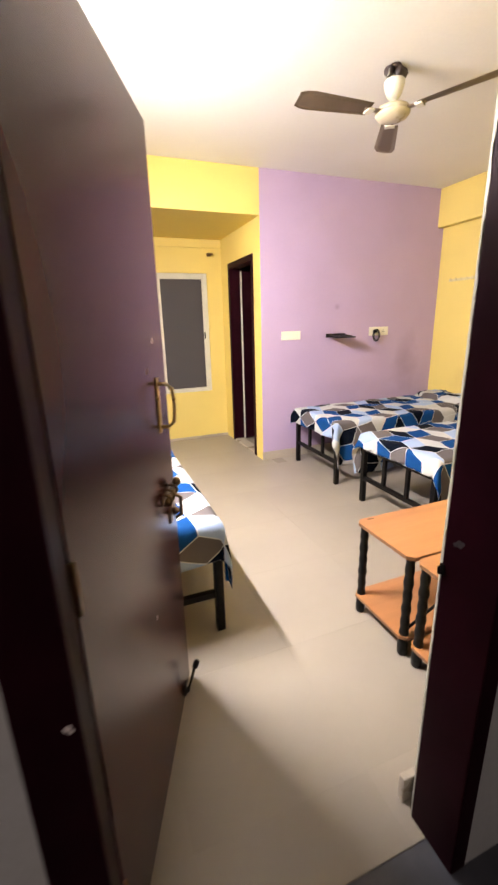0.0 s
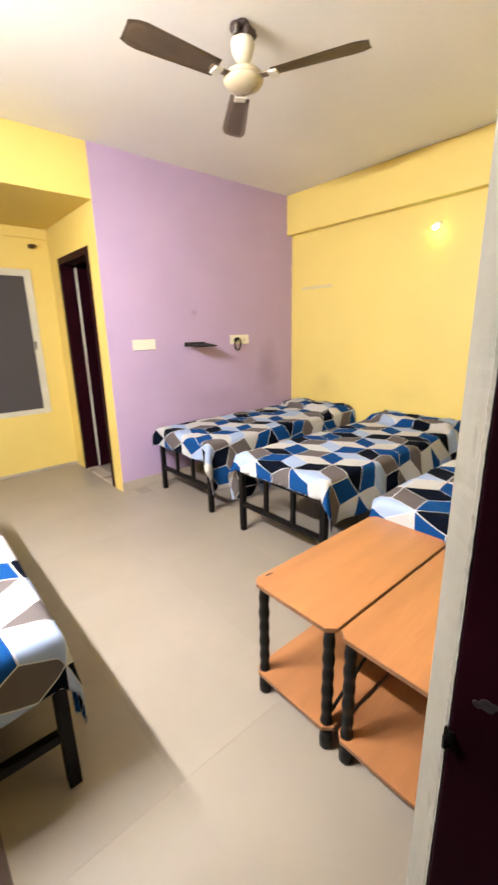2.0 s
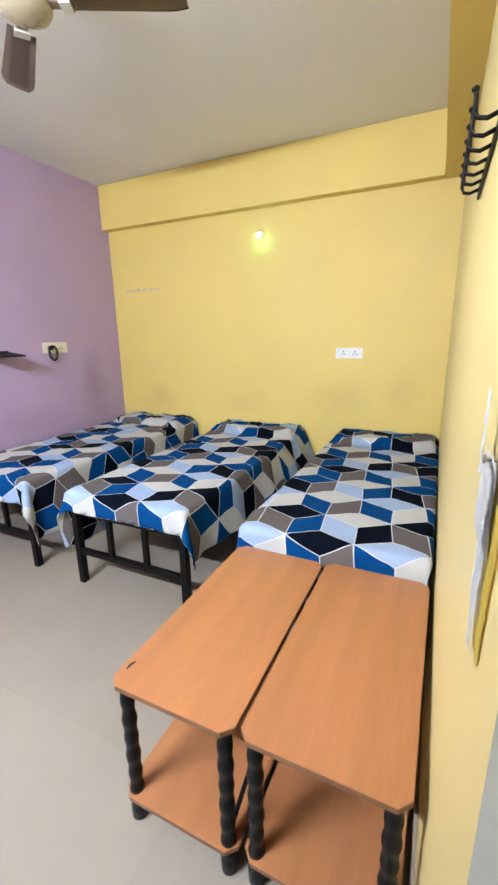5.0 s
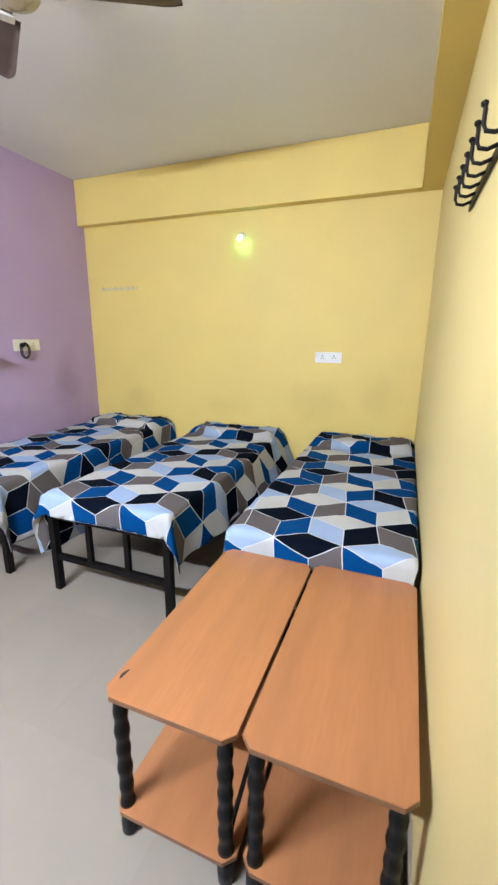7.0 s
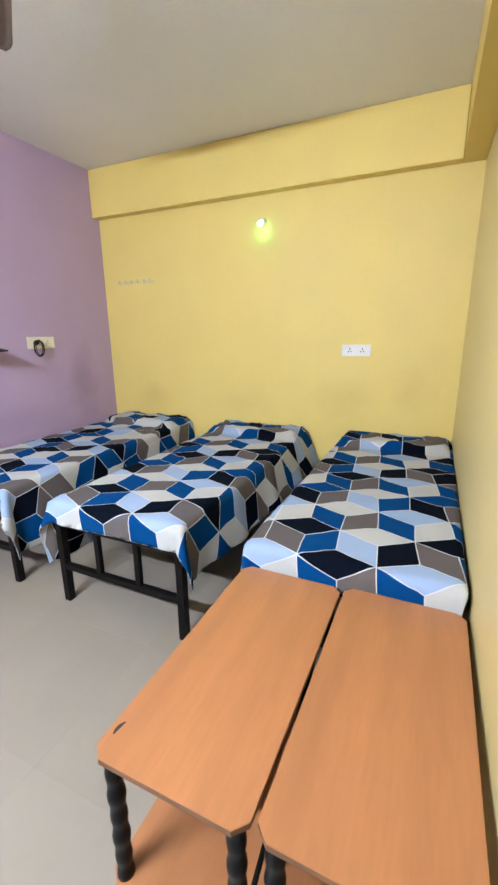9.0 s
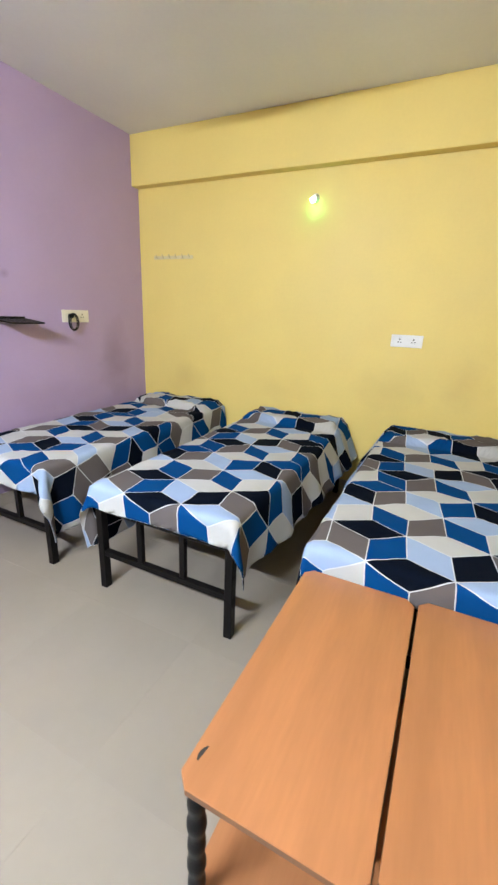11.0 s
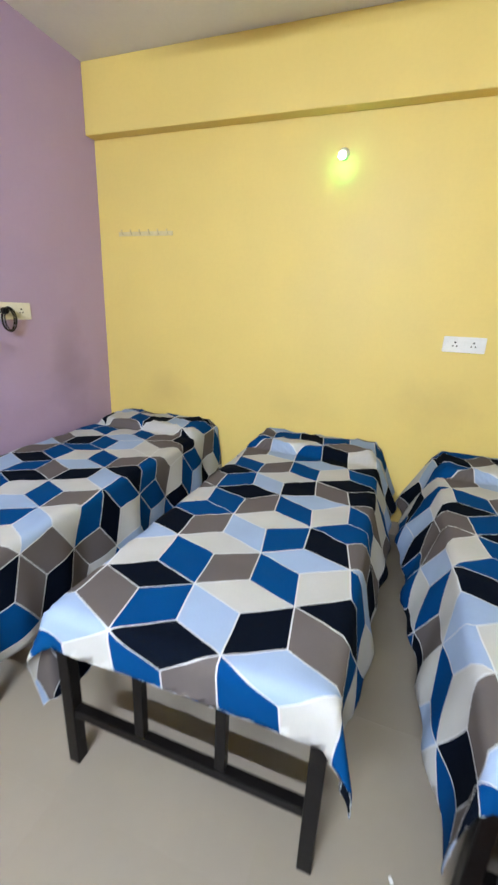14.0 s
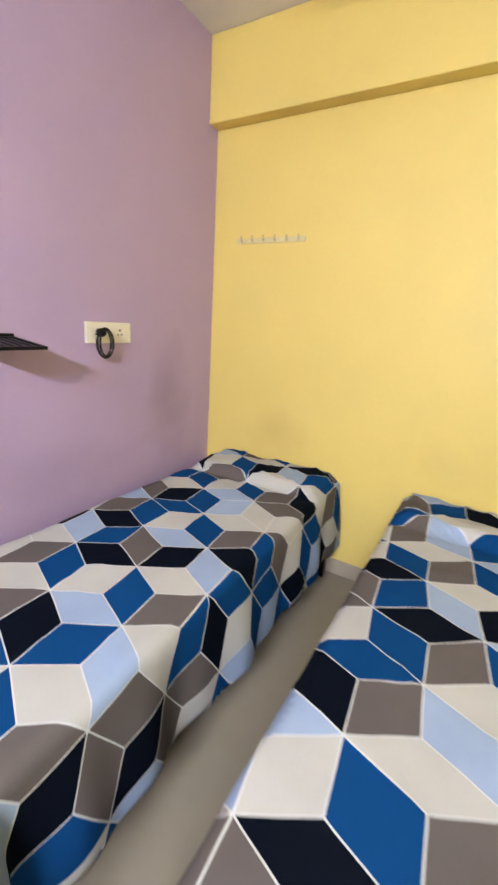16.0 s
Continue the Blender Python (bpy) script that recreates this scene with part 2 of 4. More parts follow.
struct(box("wall_east", XE, XE + 0.15, YOUT, YN + 0.12, 0, ZC, M_YELLOW), "plain yellow painted wall at the bed heads")
struct(box("beam_east", XBEAM, XE, 1.1705, YN, ZB, ZC - 0.001, M_YELLOW, 0.006), "yellow ceiling beam along the wall")
struct(box("wall_west", XW - 0.15, XW, YOUT, YALC + 0.15, 0, ZC, M_YELLOW), "yellow painted side wall")

bm = bmesh.new()
add_box(bm, XRET, XE, YN, YN + 0.12, 0, ZC)
for f in bm.faces:
    f.normal_update()
    f.material_index = 1 if f.calc_center_median().x < XRET + 0.001 else 0
struct(finish("wall_north", bm, [M_LILAC, M_YELLOW]), "lilac painted wall with a yellow end")

# alcove with its window and the wash room door
D2Y0, D2Y1, D2Z = 4.435, 5.235, 2.155
struct(box("wall_alcove_near", XRET, XRET + 0.12, YN + 0.12, D2Y0, 0, ZC, M_YELLOW), "narrow yellow wall beside the wash room door")
struct(box("wall_alcove_far", XRET, XRET + 0.12, D2Y1, YALC, 0, ZC, M_YELLOW), "narrow yellow wall in the alcove corner")
struct(box("wall_alcove_over_door", XRET, XRET + 0.12, D2Y0, D2Y1, D2Z, ZC, M_YELLOW), "yellow wall over the wash room door")
struct(box("beam_alcove", XW, XRET, YN, YALC, ZB, ZC - 0.001, M_YELLOW, 0.004), "low yellow alcove ceiling and beam front")
WX0, WX1, WZ0, WZ1 = 0.56, 1.775, 0.63, 2.075
struct(box("wall_window_low", XW, XRET + 0.12, YALC, YALC + 0.15, 0, WZ0, M_YELLOW), "yellow wall under the window")
struct(box("wall_window_top", XW, XRET + 0.12, YALC, YALC + 0.15, WZ1, ZC, M_YELLOW), "yellow wall over the window")
struct(box("wall_window_side", XW, WX0, YALC, YALC + 0.15, WZ0, WZ1, M_YELLOW), "yellow wall beside the window")
struct(box("wall_window_corner", WX1, XRET + 0.12, YALC, YALC + 0.15, WZ0, WZ1, M_YELLOW), "yellow wall between window and corner")
struct(box("ledge_alcove", XW, XRET, YALC - 0.018, YALC, 2.36, ZB, M_YELLOW, 0.004), "shallow yellow band over the window")
struct(box("ceiling", XW - 0.15, XE + 0.15, YOUT, YALC + 0.15, ZC, ZC + 0.1, M_CEIL), "white painted ceiling slab")

# floor of large tiles on a bed of grout
floor = struct(box("floor", XW - 0.15, XE + 0.15, 0.876, YALC + 0.15, -0.10, -0.0008, M_GROUT), "glossy cream vitrified tile floor")
struct(box("corridor_floor", -2.0, 3.6, -2.0, 0.875, -0.10, -0.002, M_DARKFLOOR), "dark blue-grey stone corridor floor")

# corridor outside the door
struct(box("wall_corridor_back", -2.0, 3.6, -2.15, -2.0, 0, ZC, M_GREY), "grey corridor wall")
struct(box("wall_corridor_west", -2.15, -2.0, -2.0, YOUT, 0, ZC, M_GREY), "grey corridor end wall")
struct(box("wall_corridor_east", 3.6, 3.75, -2.0, YOUT, 0, ZC, M_GREY), "grey corridor end wall")
struct(box("wall_corridor_front_a", -2.0, XD0, YOUT - 0.012, YOUT - 0.001, 0, ZC, M_GREY), "grey corridor face of the door wall")
struct(box("wall_corridor_front_b", XD1, 3.6, YOUT - 0.012, YOUT - 0.001, 0, ZC, M_GREY), "grey corridor face of the door wall")
struct(box("wall_corridor_front_c", XD0, XD1, YOUT - 0.012, YOUT - 0.001, ZD, ZC, M_GREY), "grey corridor face over the door")
struct(box("corridor_ceiling", -2.15, 3.75, -2.15, YOUT - 0.001, ZC, ZC + 0.1, M_CEIL), "white corridor ceiling")

# skirting
struct(box("baseboard_north", XRET - 0.008, XE, YN - 0.010, YN, 0, 0.095, M_SKIRT, 0.002), "beige skirting tile under the lilac wall")
struct(box("baseboard_east", XE - 0.010, XE, y_south(XE), YN - 0.0105, 0, 0.095, M_SKIRT, 0.002), "beige skirting tile under the yellow wall")
struct(box("baseboard_alcove", XW, XRET, YALC - 0.010, YALC, 0, 0.030, M_SKIRT, 0.002), "beige skirting tile under the window wall")
struct(prism("baseboard_south", [(XD1 + 0.004, y_south(XD1)), (XE - 0.011, y_south(XE)), (XE - 0.011, y_south(XE) + 0.010), (XD1 + 0.004, y_south(XD1) + 0.010)], 0, 0.095, M_SKIRT), "beige skirting tile along the door wall")
struct(box("baseboard_return", XD1 - 0.051, XD1 + 0.003, 0.9755, 1.0, 0, 0.095, M_SKIRT, 0.003), "end of the skirting tile at the door opening")
struct(box("baseboard_west", XW, XW + 0.010, 0.98, YALC - 0.011, 0, 0.095, M_SKIRT, 0.002), "beige skirting tile along the side wall")

# entrance door frame, its putty reveal, and the leaf
DF, DR = 0.085, 0.053              # widths of the hinge and lock jambs
frame_ob = struct(empty("door_1", pose(0, 0, 0)), "dark maroon painted wooden entrance door frame")
box("jamb", XD0, XD0 + DF, YOUT - 0.016, 0.935, 0, ZD, M_FRAME, 0.004, frame_ob)
box("jamb", XD1 - DR, XD1, YOUT - 0.016, 0.935, 0, ZD, M_FRAME, 0.004, frame_ob)
box("head", XD0 + DF, XD1 - DR, YOUT - 0.016, 0.935, ZD - DF, ZD, M_FRAME, 0.004, frame_ob)
bm = bmesh.new()
for dx, dz, a in ((0.0, 0.0, 0.006), (0.004, -0.007, 0.004)):
    add_lathe(bm, [(a, 0), (a * 0.9, 0.0006)], 7, pose(dx, 0, dz, 90, 0, 0))
tagged(finish("chip", bm, M_PUTTY, frame_ob, at=pose(0.192, YOUT - 0.0162, 0.936)), "pale chip in the paint")
bm = bmesh.new()
for dy, dz, a in ((0.0, 0.0, 0.010), (0.012, -0.006, 0.006), (-0.009, 0.005, 0.005)):
    add_lathe(bm, [(a, 0), (a * 0.9, 0.0006)], 9, pose(0, dy, dz, 0, -90, 0))
tagged(finish("strike_scuff", bm, M_SCUFF, frame_ob, at=pose(XD1 - DR - 0.0002, 0.893, 0.966)), "dull rubbed patch at the bolt")
bm = bmesh.new()
add_box(bm, XD1 - DR - 0.003, XD1 - DR + 0.020, 0.926, 0.940, 0.862, 0.892, 0.002)
add_tube(bm, [(XD1 - DR - 0.002, 0.931, 0.866), (XD1 - DR - 0.009, 0.934, 0.868), (XD1 - DR - 0.010, 0.934, 0.886), (XD1 - DR - 0.002, 0.931, 0.888)], 0.004, 8)
finish("bolt_staple", bm, M_BLACKMETAL, frame_ob)


def reveal():
    """Rough putty between the frame and the room face, with a ragged edge."""
    random.seed(5)
    bm = bmesh.new()
    steps, across = 420, 12
    rows = []
    for i in range(steps + 1):
        z = ZD * i / steps
        lump = max(0.0, noise.noise((7, 0, z * 24))) * 0.004
        a = XD1 - 0.051 + 0.0035 * noise.noise((0, 0, z * 9)) + 0.003 * noise.noise((3, 0, z * 38)) + 0.0016 * noise.noise((5, 0, z * 110)) - lump
        row = []
        for k in range(across):
            s = k / (across - 1)
            x = a + (XD1 - 0.0005 - a) * s
            y = 0.9355 + (y_south(XD1) - 0.9355) * s
            # smooth towards the room, torn and lumpy along the frame
            torn = math.exp(-((s - 0.08) / 0.07) ** 2)
            w = 0.0007 * noise.noise((x * 40, y * 40, z * 14)) * math.sin(math.pi * s)
            w += torn * (0.0016 + 0.0016 * noise.noise((s * 9, 0, z * 55)) + 0.0012 * noise.noise((s * 20, 2, z * 140)))
            pit = max(0.0, noise.noise((s * 7 + 3, 1.7, z * 17)) - 0.52)
            w -= 0.012 * pit * math.sin(math.pi * s)
            row.append(bm.verts.new((x - w, y + w, z)))
        row.append(bm.verts.new((XD1 - 0.0002, 0.9355, z)))
        rows.append(row)
    for r, q in zip(rows, rows[1:]):
        n = across + 1
        for k in range(n):
            bm.faces.new((r[k], r[(k + 1) % n], q[(k + 1) % n], q[k]))
    bm.faces.new(rows[0])
    bm.faces.new(rows[-1][::-1])
    return struct(finish("trim_reveal", bm, M_PLASTER, smooth=False), "rough cream putty reveal beside the door frame")


reveal()


def entrance_leaf():
    """The open leaf, hinged at the west jamb; x runs along it from the hinge."""
    hinge, free = Vector((0.212, 0.945)), Vector((0.487, 1.622))
    ang = math.degrees(math.atan2(free.y - hinge.y, free.x - hinge.x))
    w = (free - hinge).length + 0.03      # line of the fittings
    e = empty("entrance_door", pose(hinge.x, hinge.y, 0, 0, 0, ang))
    tagged(e, "open dark maroon laminate door with bronze bolt", "door")
    box("leaf", 0, w + 0.07, 0.0, 0.034, 0.012, 2.055, M_MAROON, 0.002, e)
    # pull handle on a long plate, on the face towards the entrance
    bm = bmesh.new()
    add_box(bm, w - 0.075, w - 0.050, -0.006, 0, 1.135, 1.315, 0.003)
    add_tube(bm, [(w - 0.0625, -0.004, 1.295), (w - 0.0625, -0.030, 1.295), (w - 0.0625, -0.047, 1.280), (w - 0.0625, -0.053, 1.225), (w - 0.0625, -0.047, 1.170), (w - 0.0625, -0.030, 1.155), (w - 0.0625, -0.004, 1.155)], 0.006, 12)
    tagged(finish("handle", bm, M_BRASS, e, True), "brass pull handle")
    # sliding bolt with its staples
    bm = bmesh.new()
    add_box(bm, w - 0.13, w - 0.015, -0.005, 0, 0.905, 0.935, 0.002)
    add_tube(bm, [(w - 0.14, -0.020, 0.920), (w + 0.02, -0.020, 0.920)], 0.008, 12)
    for x in (w - 0.12, w - 0.075, w - 0.030):
        add_tube(bm, [(x, -0.002, 0.940), (x, -0.026, 0.935), (x, -0.032, 0.920), (x, -0.026, 0.905), (x, -0.002, 0.900)], 0.0055, 8)
    add_tube(bm, [(w - 0.05, -0.020, 0.920), (w - 0.05, -0.045, 0.900), (w - 0.05, -0.045, 0.835), (w - 0.05, -0.025, 0.825)], 0.007, 10)
    add_lathe(bm, [(0.004, 0), (0.014, 0.006), (0.017, 0.016), (0.012, 0.026), (0.003, 0.030)], 14, pose(w - 0.008, -0.012, 0.943, 90, 0, 0))
    add_box(bm, w - 0.045, w - 0.012, -0.006, 0, 0.795, 0.860, 0.002)
    add_lathe(bm, [(0.004, 0), (0.012, 0.004), (0.015, 0.014), (0.010, 0.024), (0.003, 0.028)], 14, pose(w - 0.018, -0.004, 0.835, 90, 0, 0))
    tagged(finish("bolt", bm, M_BRONZE, e, True), "dark bronze sliding bolt")
    # flip-down foot stop near the floor
    bm = bmesh.new()
    add_box(bm, w - 0.060, w - 0.030, -0.010, 0, 0.030, 0.085, 0.003)
    add_tube(bm, [(w - 0.045, -0.015, 0.050), (w - 0.030, -0.030, 0.090), (w - 0.018, -0.042, 0.140)], 0.006, 10)
    add_lathe(bm, [(0.006, 0), (0.012, 0.004), (0.012, 0.030), (0.007, 0.036)], 12, pose(w - 0.019, -0.041, 0.130, 20, 20, 0))
    add_lathe(bm, [(0.005, 0), (0.012, 0.004), (0.012, 0.014), (0.005, 0.018)], 12, pose(w - 0.045, -0.004, 0.050, 90, 0, 0))
    tagged(finish("foot_stop", bm, M_BLACKMETAL, e, True), "black flip-up foot stop")
    random.seed(3)
    for x, z, a in ((w - 0.16, 1.345, 0.011), (w - 0.075, 1.43, 0.009), (w - 0.31, 0.62, 0.008)):
        bm = bmesh.new()
        ring = [bm.verts.new((a * random.uniform(0.5, 1.0) * math.cos(2 * math.pi * k / 9), 0, 1.5 * a * random.uniform(0.5, 1.0) * math.sin(2 * math.pi * k / 9))) for k in range(9)]
        bm.faces.new(ring)
        bmesh.ops.solidify(bm, geom=list(bm.faces), thickness=0.0004)
        tagged(finish("scuff", bm, M_PUTTY, e, at=pose(x, -0.0004, z)), "pale chip in the laminate")
    bm = bmesh.new()
    for z in (0.25, 1.05, 1.80):
        add_tube(bm, [(-0.004, -0.005, z - 0.05), (-0.004, -0.005, z + 0.05)], 0.007, 10)
    finish("hinge", bm, M_BRONZE, e, True)


entrance_leaf()


def wash_room_door():
    f = struct(empty("door_2", pose(0, 0, 0)), "dark maroon wash room door frame")
    box("jamb", XRET - 0.006, XRET + 0.126, D2Y1 - 0.060, D2Y1, 0, D2Z, M_FRAME, 0.003, f)
    box("jamb", XRET - 0.006, XRET + 0.126, D2Y0, D2Y0 + 0.060, 0, D2Z, M_FRAME, 0.003, f)
    box("head", XRET - 0.006, XRET + 0.126, D2Y0 + 0.060, D2Y1 - 0.060, D2Z - 0.060, D2Z, M_FRAME, 0.003, f)
    box("threshold", XRET, XRET + 0.12, D2Y0 + 0.060, D2Y1 - 0.060, -0.002, 0.018, M_SKIRT, 0.004, f)
    leaf = empty("wash_room_door", pose(XRET + 0.128, D2Y1 - 0.064, 0.022, 0, 0, 12))
    tagged(leaf, "dark wash room door standing open with pale edge", "door")
    box("leaf", 0.0, 0.62, -0.032, 0, 0, 2.05, M_FRAME, 0.002, leaf)
    box("edge_strip", -0.004, 0.0, -0.032, 0, 0, 2.05, M_ALU, 0.0, leaf)
    bm = bmesh.new()
    add_box(bm, 0.50, 0.53, -0.038, -0.032, 0.95, 1.07, 0.002)
    add_tube(bm, [(0.515, -0.034, 1.01), (0.515, -0.075, 1.01), (0.42, -0.080, 1.01)], 0.008, 10)
    finish("handle", bm, M_STEEL, leaf, True)


wash_room_door()
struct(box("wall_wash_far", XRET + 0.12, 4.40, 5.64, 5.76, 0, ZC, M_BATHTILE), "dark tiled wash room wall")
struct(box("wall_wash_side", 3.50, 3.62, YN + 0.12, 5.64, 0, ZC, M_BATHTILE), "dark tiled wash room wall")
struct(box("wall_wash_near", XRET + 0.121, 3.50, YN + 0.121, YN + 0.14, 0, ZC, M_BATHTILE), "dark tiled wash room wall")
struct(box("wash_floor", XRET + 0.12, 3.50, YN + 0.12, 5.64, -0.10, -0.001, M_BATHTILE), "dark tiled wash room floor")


# ---- window of the alcove ----
def window():
    w = struct(empty("window_1", pose(0, 0, 0)), "white framed sliding window with grey mesh shutter")
    y0, y1 = YALC + 0.015, YALC + 0.075
    t = 0.045
    box("frame_side", WX0, WX0 + 0.014, y0 + 0.02, y1, WZ0, WZ1, M_ALU, 0.003, w)
    box("frame_side", WX1 - t, WX1, y0, y1, WZ0, WZ1, M_ALU, 0.003, w)
    box("frame_top", WX0 + 0.014, WX1 - t, y0, y1, WZ1 - t, WZ1, M_ALU, 0.003, w)
    box("frame_sill", WX0 + 0.014, WX1 - t, y0 + 0.02, y1, WZ0, WZ0 + 0.014, M_ALU, 0.003, w)
    xm = 1.155
    for a, b, y in ((xm, WX1 - t, y0 + 0.006),):
        box("sash_side", a, a + 0.040, y, y + 0.02, WZ0 + 0.03, WZ1 - t, M_ALU, 0.002, w)
        box("sash_side", b - 0.022, b, y, y + 0.02, WZ0 + 0.03, WZ1 - t, M_ALU, 0.002, w)
        box("sash_top", a + 0.040, b - 0.022, y, y + 0.02, WZ1 - t - 0.02, WZ1 - t, M_ALU, 0.002, w)
        box("sash_bottom", a + 0.040, b - 0.022, y, y + 0.02, WZ0 + 0.03, WZ0 + 0.05, M_ALU, 0.002, w)
        tagged(box("mesh_panel", a + 0.040, b - 0.022, y + 0.007, y + 0.012, WZ0 + 0.05, WZ1 - t - 0.02, M_MESH, 0, w), "dark grey insect mesh")
    box("sill_strip", xm, WX1 - t, y0 - 0.008, y0 + 0.0195, WZ0, WZ0 + 0.029, M_ALU, 0.002, w)
    box("sash_side", xm - 0.030, xm + 0.004, y0 + 0.032, y0 + 0.052, WZ0 + 0.03, WZ1 - t, M_ALU, 0.002, w)
    bm = bmesh.new()
    add_box(bm, WX1 - t - 0.018, WX1 - t - 0.004, y0 - 0.012, y0 + 0.006, 1.30, 1.38, 0.003)
    tagged(finish("latch", bm, M_BLACKPLASTIC, w), "black latch")


window()
struct(box("backdrop_wall", -1.5, 4.0, 7.3, 7.4, -1, 6, M_DARKOUT), "dark neighbouring wall at night")
struct(box("backdrop_parapet", -1.5, 4.0, 6.6, 6.75, -1, 1.02, M_PURPLEOUT), "dim purple parapet outside the window")


def rod_bracket(x):
    bm = bmesh.new()
    add_box(bm, -0.028, 0.028, -0.006, 0, -0.018, 0.018, 0.002)
    add_tube(bm, [(0, -0.004, 0), (0, -0.045, 0.0), (0, -0.062, 0.008)], 0.006, 8)
    add_lathe(bm, [(0.010, -0.035), (0.015, -0.02), (0.015, 0.02), (0.010, 0.035)], 12, pose(0, -0.058, 0, 0, 90, 0))
    ob = finish("curtain_rod_bracket", bm, M_BRONZE, at=pose(x, YALC, 2.287))
    tagged(ob, "small bronze curtain rod bracket on yellow wall", "bracket", "curtain brackets")


rod_bracket(1.81)
rod_bracket(0.524)

# ---- lamps ----
def tube_light():
    e = empty("tube_light", pose(XW + 0.012, 2.52, 2.395, 0, 50, 0))
    tagged(e, "slim lit white batten light on the wall", "lamp")
    box("batten", 0.0, 0.030, -0.62, 0.62, -0.018, 0.022, M_WHITEPLASTIC, 0.003, e)
    box("diffuser", 0.032, 0.036, -0.58, 0.58, -0.016, 0.020, M_TUBE, 0.0, e)
    for y in (-0.60, 0.585):
        box("end_cap", 0.030, 0.040, y, y + 0.016, -0.017, 0.021, M_WHITEPLASTIC, 0.002, e)


tube_light()


# added lamp, out of view, that brightens the corridor and the doorway
def corridor_fill():
    e = empty("corridor_fill_lamp", pose(-0.6, -1.2, ZC))
    tagged(e, "added dim round corridor lamp, out of view", "lamp")
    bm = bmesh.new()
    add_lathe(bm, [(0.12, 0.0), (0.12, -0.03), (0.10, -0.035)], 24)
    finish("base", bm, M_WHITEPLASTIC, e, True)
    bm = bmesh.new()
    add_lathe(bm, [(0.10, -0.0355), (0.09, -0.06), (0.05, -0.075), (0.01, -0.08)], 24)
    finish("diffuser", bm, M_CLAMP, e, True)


corridor_fill()


def night_bulb():
    e = empty("night_bulb", pose(XE, 2.565, 2.262))
    tagged(e, "small lit green-white night bulb in wall holder", "lamp")
    bm = bmesh.new()
    add_lathe(bm, [(0.030, 0), (0.030, 0.010), (0.020, 0.014), (0.019, 0.030), (0.016, 0.032)], 18, pose(0, 0, 0, 0, -90, 0))
    finish("holder", bm, M_IVORY, e, True)
    bm = bmesh.new()
    add_lathe(bm, [(0.010, 0), (0.014, 0.012), (0.020, 0.030), (0.021, 0.042), (0.017, 0.054), (0.008, 0.062), (0.002, 0.064)], 16, pose(-0.030, 0, -0.002, 0, -125, 0))
    finish("bulb", bm, M_NIGHT, e, True)
    lamp = bpy.data.lights.new("night_light", "POINT")
    lamp.energy, lamp.color, lamp.shadow_soft_size = NIGHT_BULB_POWER, (0.03, 1.0, 0.10), 0.010
    lo = new("night_light", lamp)
    lo.matrix_basis = pose(XE - 0.045, 2.560, 2.185)


night_bulb()


